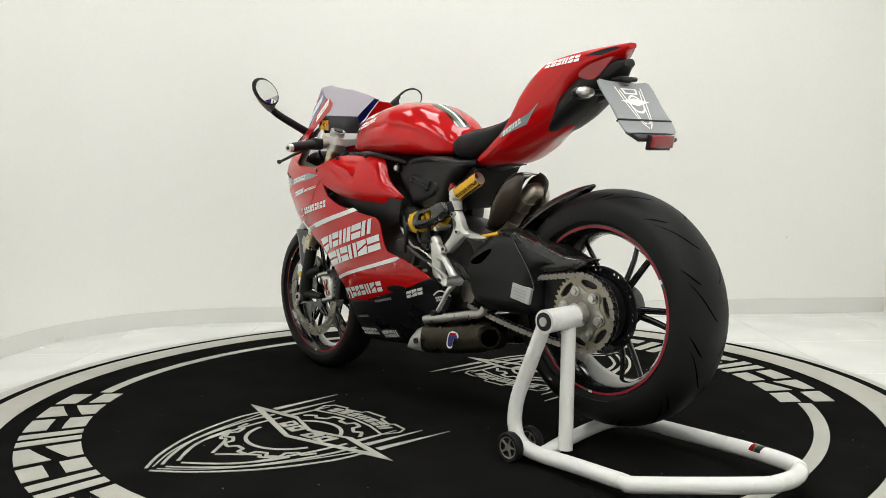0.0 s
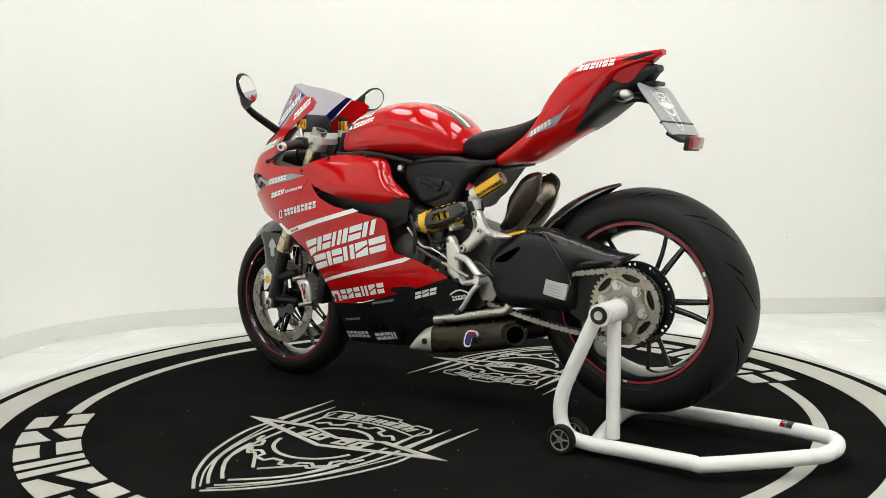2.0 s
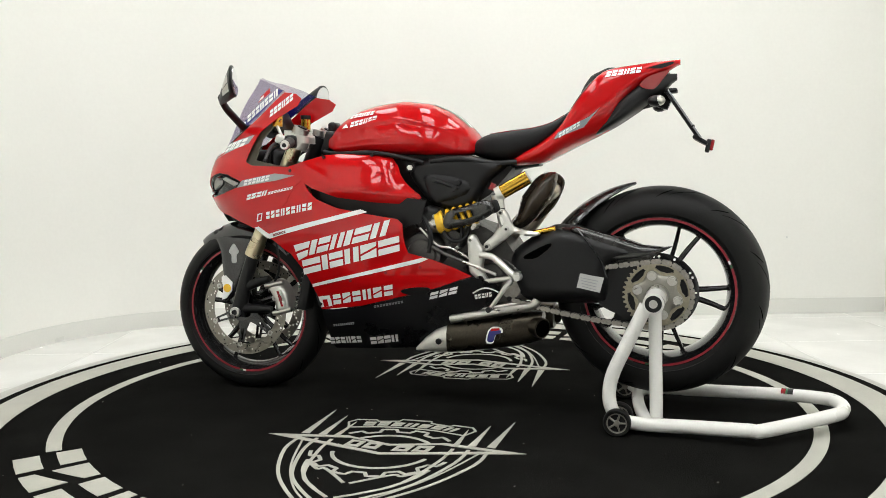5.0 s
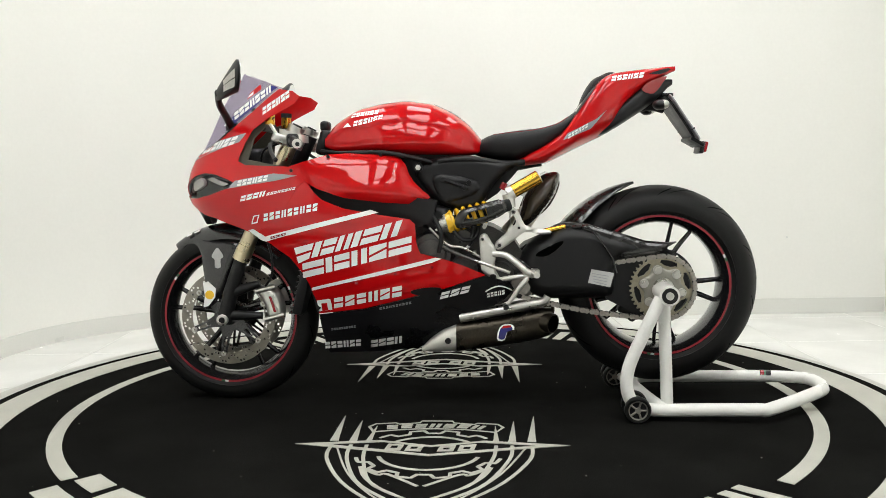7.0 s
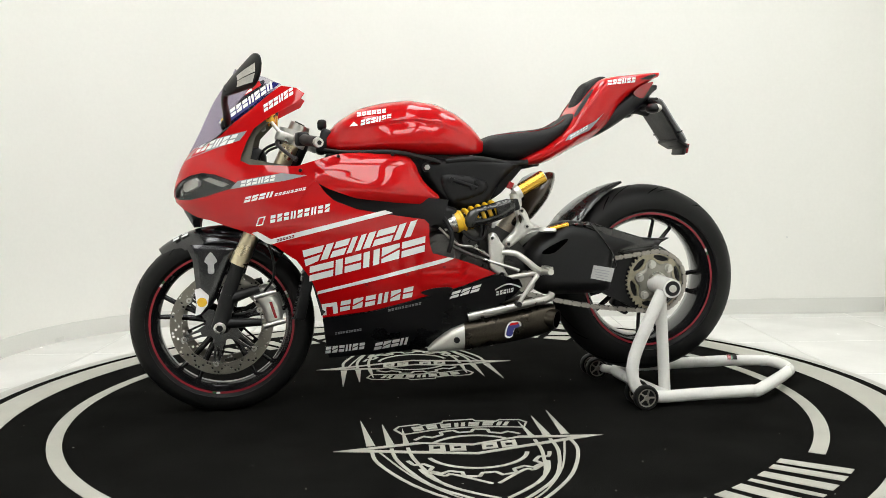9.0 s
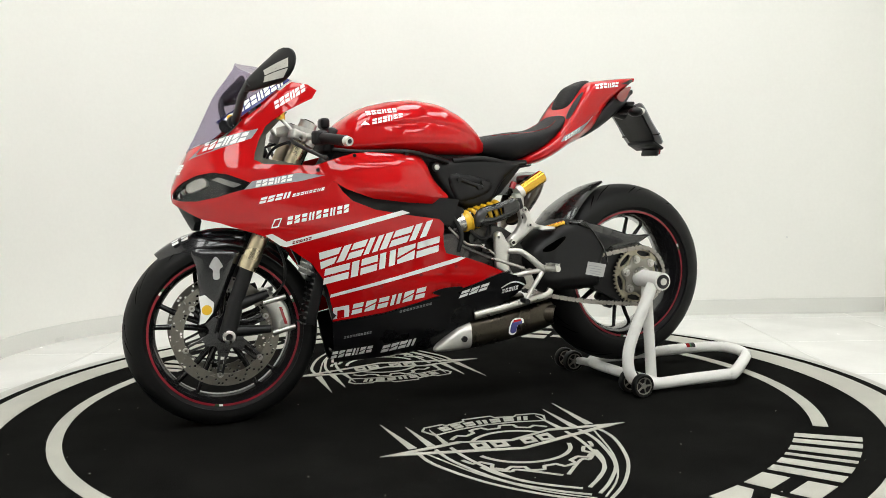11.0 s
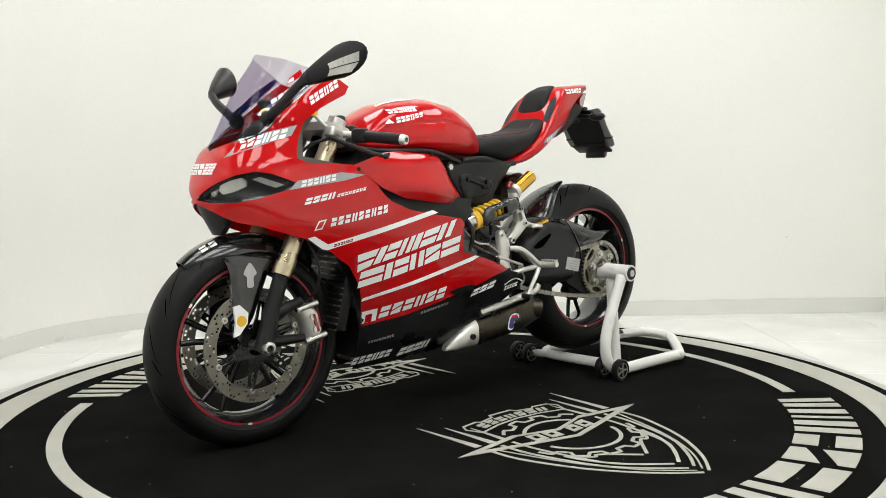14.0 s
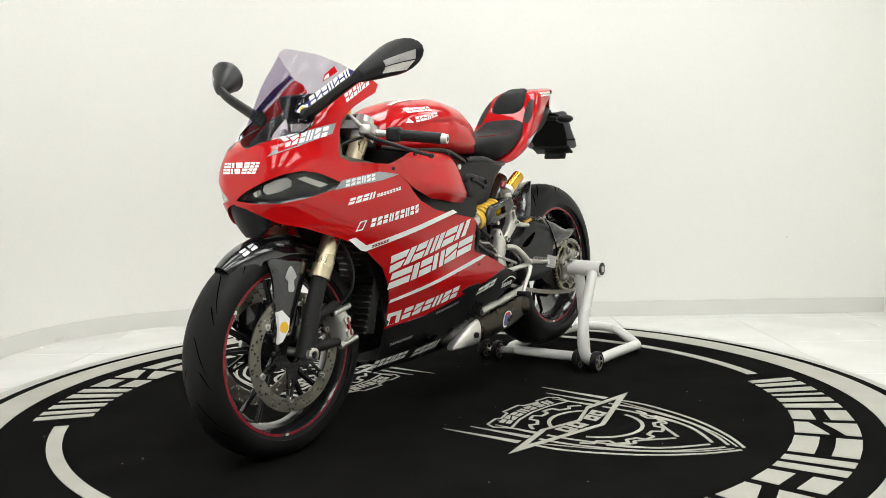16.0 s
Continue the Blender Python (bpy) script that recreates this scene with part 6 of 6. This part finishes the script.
def rear_end(b):
    rw = part("rear_wheel", rod(bmesh.new(), RC + Vector((0, -0.16, 0)), RC + Vector((0, 0.08, 0)), 0.024, seg=24), M_STEEL, b, "rear wheel on a single-sided swingarm")
    wheel_tyre(RC, 0.331, 0.098, 0.236, 0.078, 0.074, "tyre", rw)
    wheel_rim(RC, 0.076, 5, rw, 0.058, 0.06, lean=0.03, start=-0.14)
    drilled_disc(RC, 0.07, 0.122, -0.062, M_RIM, rw, 2, 22, label="black drilled rear brake disc")
    part("rear_caliper", block(bmesh.new(), RC + Vector((-0.10, -0.07, -0.085)), (0.07, 0.05, 0.045), 0.01, pose(0, 0, 0, 0, 40, 0)), M_BLACKM, rw)
    # sprocket with teeth, carrier and nuts
    teeth, R = 42, 0.103
    lp = []
    for k in range(teeth):
        for q, r in ((0.0, R - 0.005), (0.3, R - 0.005), (0.5, R + 0.003), (0.7, R + 0.003)):
            a = 2 * math.pi * (k + q) / teeth
            lp.append((RC.x + r * math.cos(a), RC.z + r * math.sin(a)))
    loops = [lp, circle(RC.x, RC.z, 0.04, 30)]
    for k in range(6):
        a0 = 2 * math.pi * k / 6 + 0.80 + math.pi / 6
        slot = [(RC.x + r * math.cos(a0 + d), RC.z + r * math.sin(a0 + d)) for r, ds in ((0.091, (-0.30, -0.15, 0, 0.15, 0.30)), (0.081, (0.36, 0.30)), (0.072, (0.15, 0, -0.15)), (0.081, (-0.30, -0.36))) for d in ds]
        loops.append(slot)
    sp = part("sprocket", slab(bmesh.new(), loops, -0.136, -0.129), M_SPROCK, rw, "worn steel rear sprocket", smooth=0)
    star = []
    for k in range(72):
        a = 2 * math.pi * k / 72
        r = 0.069 + 0.009 * math.cos(6 * (a - 0.80))
        star.append((RC.x + r * math.cos(a), RC.z + r * math.sin(a)))
    part("carrier", pillow([star], -0.146, -0.141, -0.134, 0.006, 0.012), M_CARRIER, sp, "star-shaped aluminium carrier")
    for k in range(6):
        a = 0.80 + math.pi / 3 * k
        p = RC + Vector((0.062 * math.cos(a), -0.145, 0.062 * math.sin(a)))
        bm = rod(bmesh.new(), p, p + Vector((0, -0.005, 0)), 0.0150, 0.0140, 18)
        rod(bm, p + Vector((0, -0.004, 0)), p + Vector((0, -0.013, 0)), 0.0105, 0.0098, 6)
        part("carrier_nut", bm, M_STEEL, sp, "bright silver nut", smooth=30)
    part("hub_nut", rod(bmesh.new(), RC + Vector((0, -0.15, 0)), RC + Vector((0, -0.172, 0)), 0.034, 0.030, 24), M_STEEL, sp)
    # chain: links along both runs and round the sprocket
    F, rf = Vector((0.285, 0, 0.405)), 0.034
    path = []
    dirv = (RC - F).normalized()
    base = math.atan2(dirv.z, dirv.x)
    alpha = math.acos((R - rf) / (RC - F).length)
    up, dn = base + math.pi - alpha, base + math.pi + alpha
    t_up, f_up = RC + R * Vector((math.cos(up), 0, math.sin(up))), F + rf * Vector((math.cos(up), 0, math.sin(up)))
    t_dn, f_dn = RC + R * Vector((math.cos(dn), 0, math.sin(dn))), F + rf * Vector((math.cos(dn), 0, math.sin(dn)))
    path += [f_up.lerp(t_up, k / 30) for k in range(30)]
    a_end = dn - 2 * math.pi
    path += [RC + R * Vector((math.cos(up + (a_end - up) * k / 40), 0, math.sin(up + (a_end - up) * k / 40))) for k in range(40)]
    path += [t_dn.lerp(f_dn, k / 30) + Vector((0, 0, -0.012 * math.sin(math.pi * k / 30))) for k in range(31)]
    total = [0.0]
    for p, q in zip(path, path[1:]):
        total.append(total[-1] + (q - p).length)
    count = int(total[-1] / 0.0159)
    chain = part("chain", rod(bmesh.new(), F + Vector((0, -0.12, 0)), F + Vector((0, -0.14, 0)), 0.032, seg=18), M_CHAIN, b, "greased steel drive chain")
    count -= count % 2
    eight = [(e * 0.008 + 0.0082 * math.cos(a), 0.0082 * math.sin(a)) for e in (1, -1) for a in (radians(-125 + 250 * k / 8 + (0 if e > 0 else 180)) for k in range(9))]
    kinds = []
    # inner links are coloured black for the shade between the outer plates
    for w, m in ((0.0095, M_CHAIN), (0.0055, M_BLACKM)):
        bm = bmesh.new()
        for s in (-1, 1):
            slab(bm, [eight], s * w - 0.0012, s * w + 0.0012)
            if w > 0.006:
                for e in (-0.008, 0.008):
                    rod(bm, (e, s * 0.0105, 0), (e, s * 0.0125, 0), 0.0034, seg=8)
        rod(bm, (-0.008, -w, 0), (-0.008, w, 0), 0.0045, seg=8)
        kinds.append(part("link", bm, m, chain, smooth=0))
    xs = np.interp(np.linspace(0, total[-1], count + 1), total, [p.x for p in path])
    zs = np.interp(np.linspace(0, total[-1], count + 1), total, [p.z for p in path])
    for k in range(count):
        o = kinds[k] if k < 2 else new("link", kinds[k % 2].data)
        o.parent = chain
        o.location = ((xs[k] + xs[k + 1]) / 2, -0.1335, (zs[k] + zs[k + 1]) / 2)
        o.rotation_euler = (0, -math.atan2(zs[k + 1] - zs[k], xs[k + 1] - xs[k]), 0)
    # swingarm
    lp = [(0.285, 0.500), (0.310, 0.540), (0.360, 0.575), (0.415, 0.606), (0.489, 0.606), (0.60, 0.575), (0.690, 0.545), (0.712, 0.520), (0.660, 0.500), (0.600, 0.480), (0.590, 0.430), (0.582, 0.372), (0.520, 0.362), (0.440, 0.362), (0.350, 0.364), (0.308, 0.395), (0.290, 0.445)]
    sw = part("swingarm", pillow([rounded(lp, 2)], -0.168, -0.122, -0.06, 0.045, 0.014), M_BLACKM, b, "matt black single-sided swingarm")
    lp = [(0.43, 0.600), (0.50, 0.606), (0.60, 0.577), (0.69, 0.548), (0.775, 0.540), (0.72, 0.508), (0.62, 0.492), (0.55, 0.515), (0.53, 0.56), (0.48, 0.585)]
    part("swingarm_guard", pillow([lp], -0.158, -0.148, -0.10, 0.012, 0.014), M_CARBON, sw, "satin black chain guard")
    # raised black patch paints the shade of a hollow in the arm
    part("arm_recess_shade", pillow([rounded([(0.335, 0.505), (0.345, 0.520), (0.41, 0.552), (0.42, 0.545), (0.375, 0.508)], 3)], -0.171, -0.169, -0.15, 0.006, 0.012), M_SHADE, sw)
    part("arm_body", slabs([([(0.26, 0.40), (0.26, 0.50), (0.36, 0.56), (0.50, 0.57), (0.60, 0.50), (0.60, 0.40), (0.40, 0.38)], 0.075, 0)]), M_BLACKM, sw)
    part("hub_carrier", lathe(bmesh.new(), [(0.03, -0.125), (0.088, -0.125), (0.095, -0.11), (0.095, -0.075), (0.03, -0.075)], RC, 40), M_BLACKM, sw)
    part("arm_tip", slab(bmesh.new(), [rounded([(0.56, 0.52), (0.70, 0.51), (0.80, 0.44), (0.80, 0.34), (0.72, 0.29), (0.62, 0.33), (0.55, 0.38)], 3)], -0.120, -0.075), M_BLACKM, sw)
    part("sticker", pillow([[(0.511, 0.462), (0.583, 0.448), (0.571, 0.403), (0.500, 0.418)]], -0.1705, -0.1703, -0.16, 0.01), M_PALE, sw, "silver-grey data sticker", smooth=0)
    for k in range(4):
        bm = slab(bmesh.new(), [[(0.512 + 0.002 * k, 0.450 - 0.009 * k), (0.565 - 0.002 * k, 0.440 - 0.009 * k), (0.565 - 0.002 * k, 0.4375 - 0.009 * k), (0.512 + 0.002 * k, 0.4475 - 0.009 * k)]], -0.1713, -0.165)
        part("sticker_line", bm, M_GREY, sw, smooth=0)
    part("chain_tail", slab(bmesh.new(), [[(0.69, 0.535), (0.785, 0.545), (0.72, 0.512)]], -0.150, -0.12), M_BLACKM, sw)
    part("arm_seam", tube(bmesh.new(), [(0.50, -0.165, 0.600), (0.53, -0.171, 0.565), (0.575, -0.170, 0.50), (0.592, -0.165, 0.45)], 0.003, 6, 4), M_BLACKG, sw)
    # hugger over the rear tyre
    rings = []
    for k in range(18):
        u = k / 17
        a = radians(160 - (160 - 102.5) * u)
        rr = 0.392 - 0.040 * u ** 0.8
        hw = 0.108 - 0.098 * max(0.0, (u - 0.35) / 0.65) ** 1.15
        ring = []
        for j in range(11):
            v = -1 + 2 * j / 10
            drop = (0.045 - 0.041 * u ** 2) * abs(v) ** 3
            ring.append(RC + Vector(((rr - drop) * math.cos(a), hw * v, (rr - drop) * math.sin(a))))
        inner = [p - (p - Vector((RC.x, p.y, RC.z))).normalized() * 0.004 for p in reversed(ring)]
        rings.append(ring + inner)
    hug = part("rear_hugger", loft(bmesh.new(), rings), M_CARBON, b, "gloss dark carbon rear hugger", smooth=50)


def build_bike():
    b = empty("motorcycle", 0, 0.023, 0)
    front_end(b)
    fairing(b)
    tank_and_tail(b)
    middle(b)
    rear_end(b)
    return tagged(b, "glossy red sport motorcycle with white striping on a rear stand", "motorcycle")


def motions():
    """The turntable carries the mat, the motorcycle and the stand round."""
    times = [0.5 * k for k in range(33)]
    for thing in (THE_MAT, THE_BIKE, THE_STAND):
        home = thing.matrix_basis.copy()
        walk(thing, [(t, pose(0, 0, 0, 0, 0, turned(t)) @ home) for t in times])


FLOOR = build_room()
ceiling_lights()
wall_marks()
THE_MAT = build_mat()
THE_STAND = build_stand()
THE_BIKE = build_bike()
tile_floor(FLOOR)
motions()
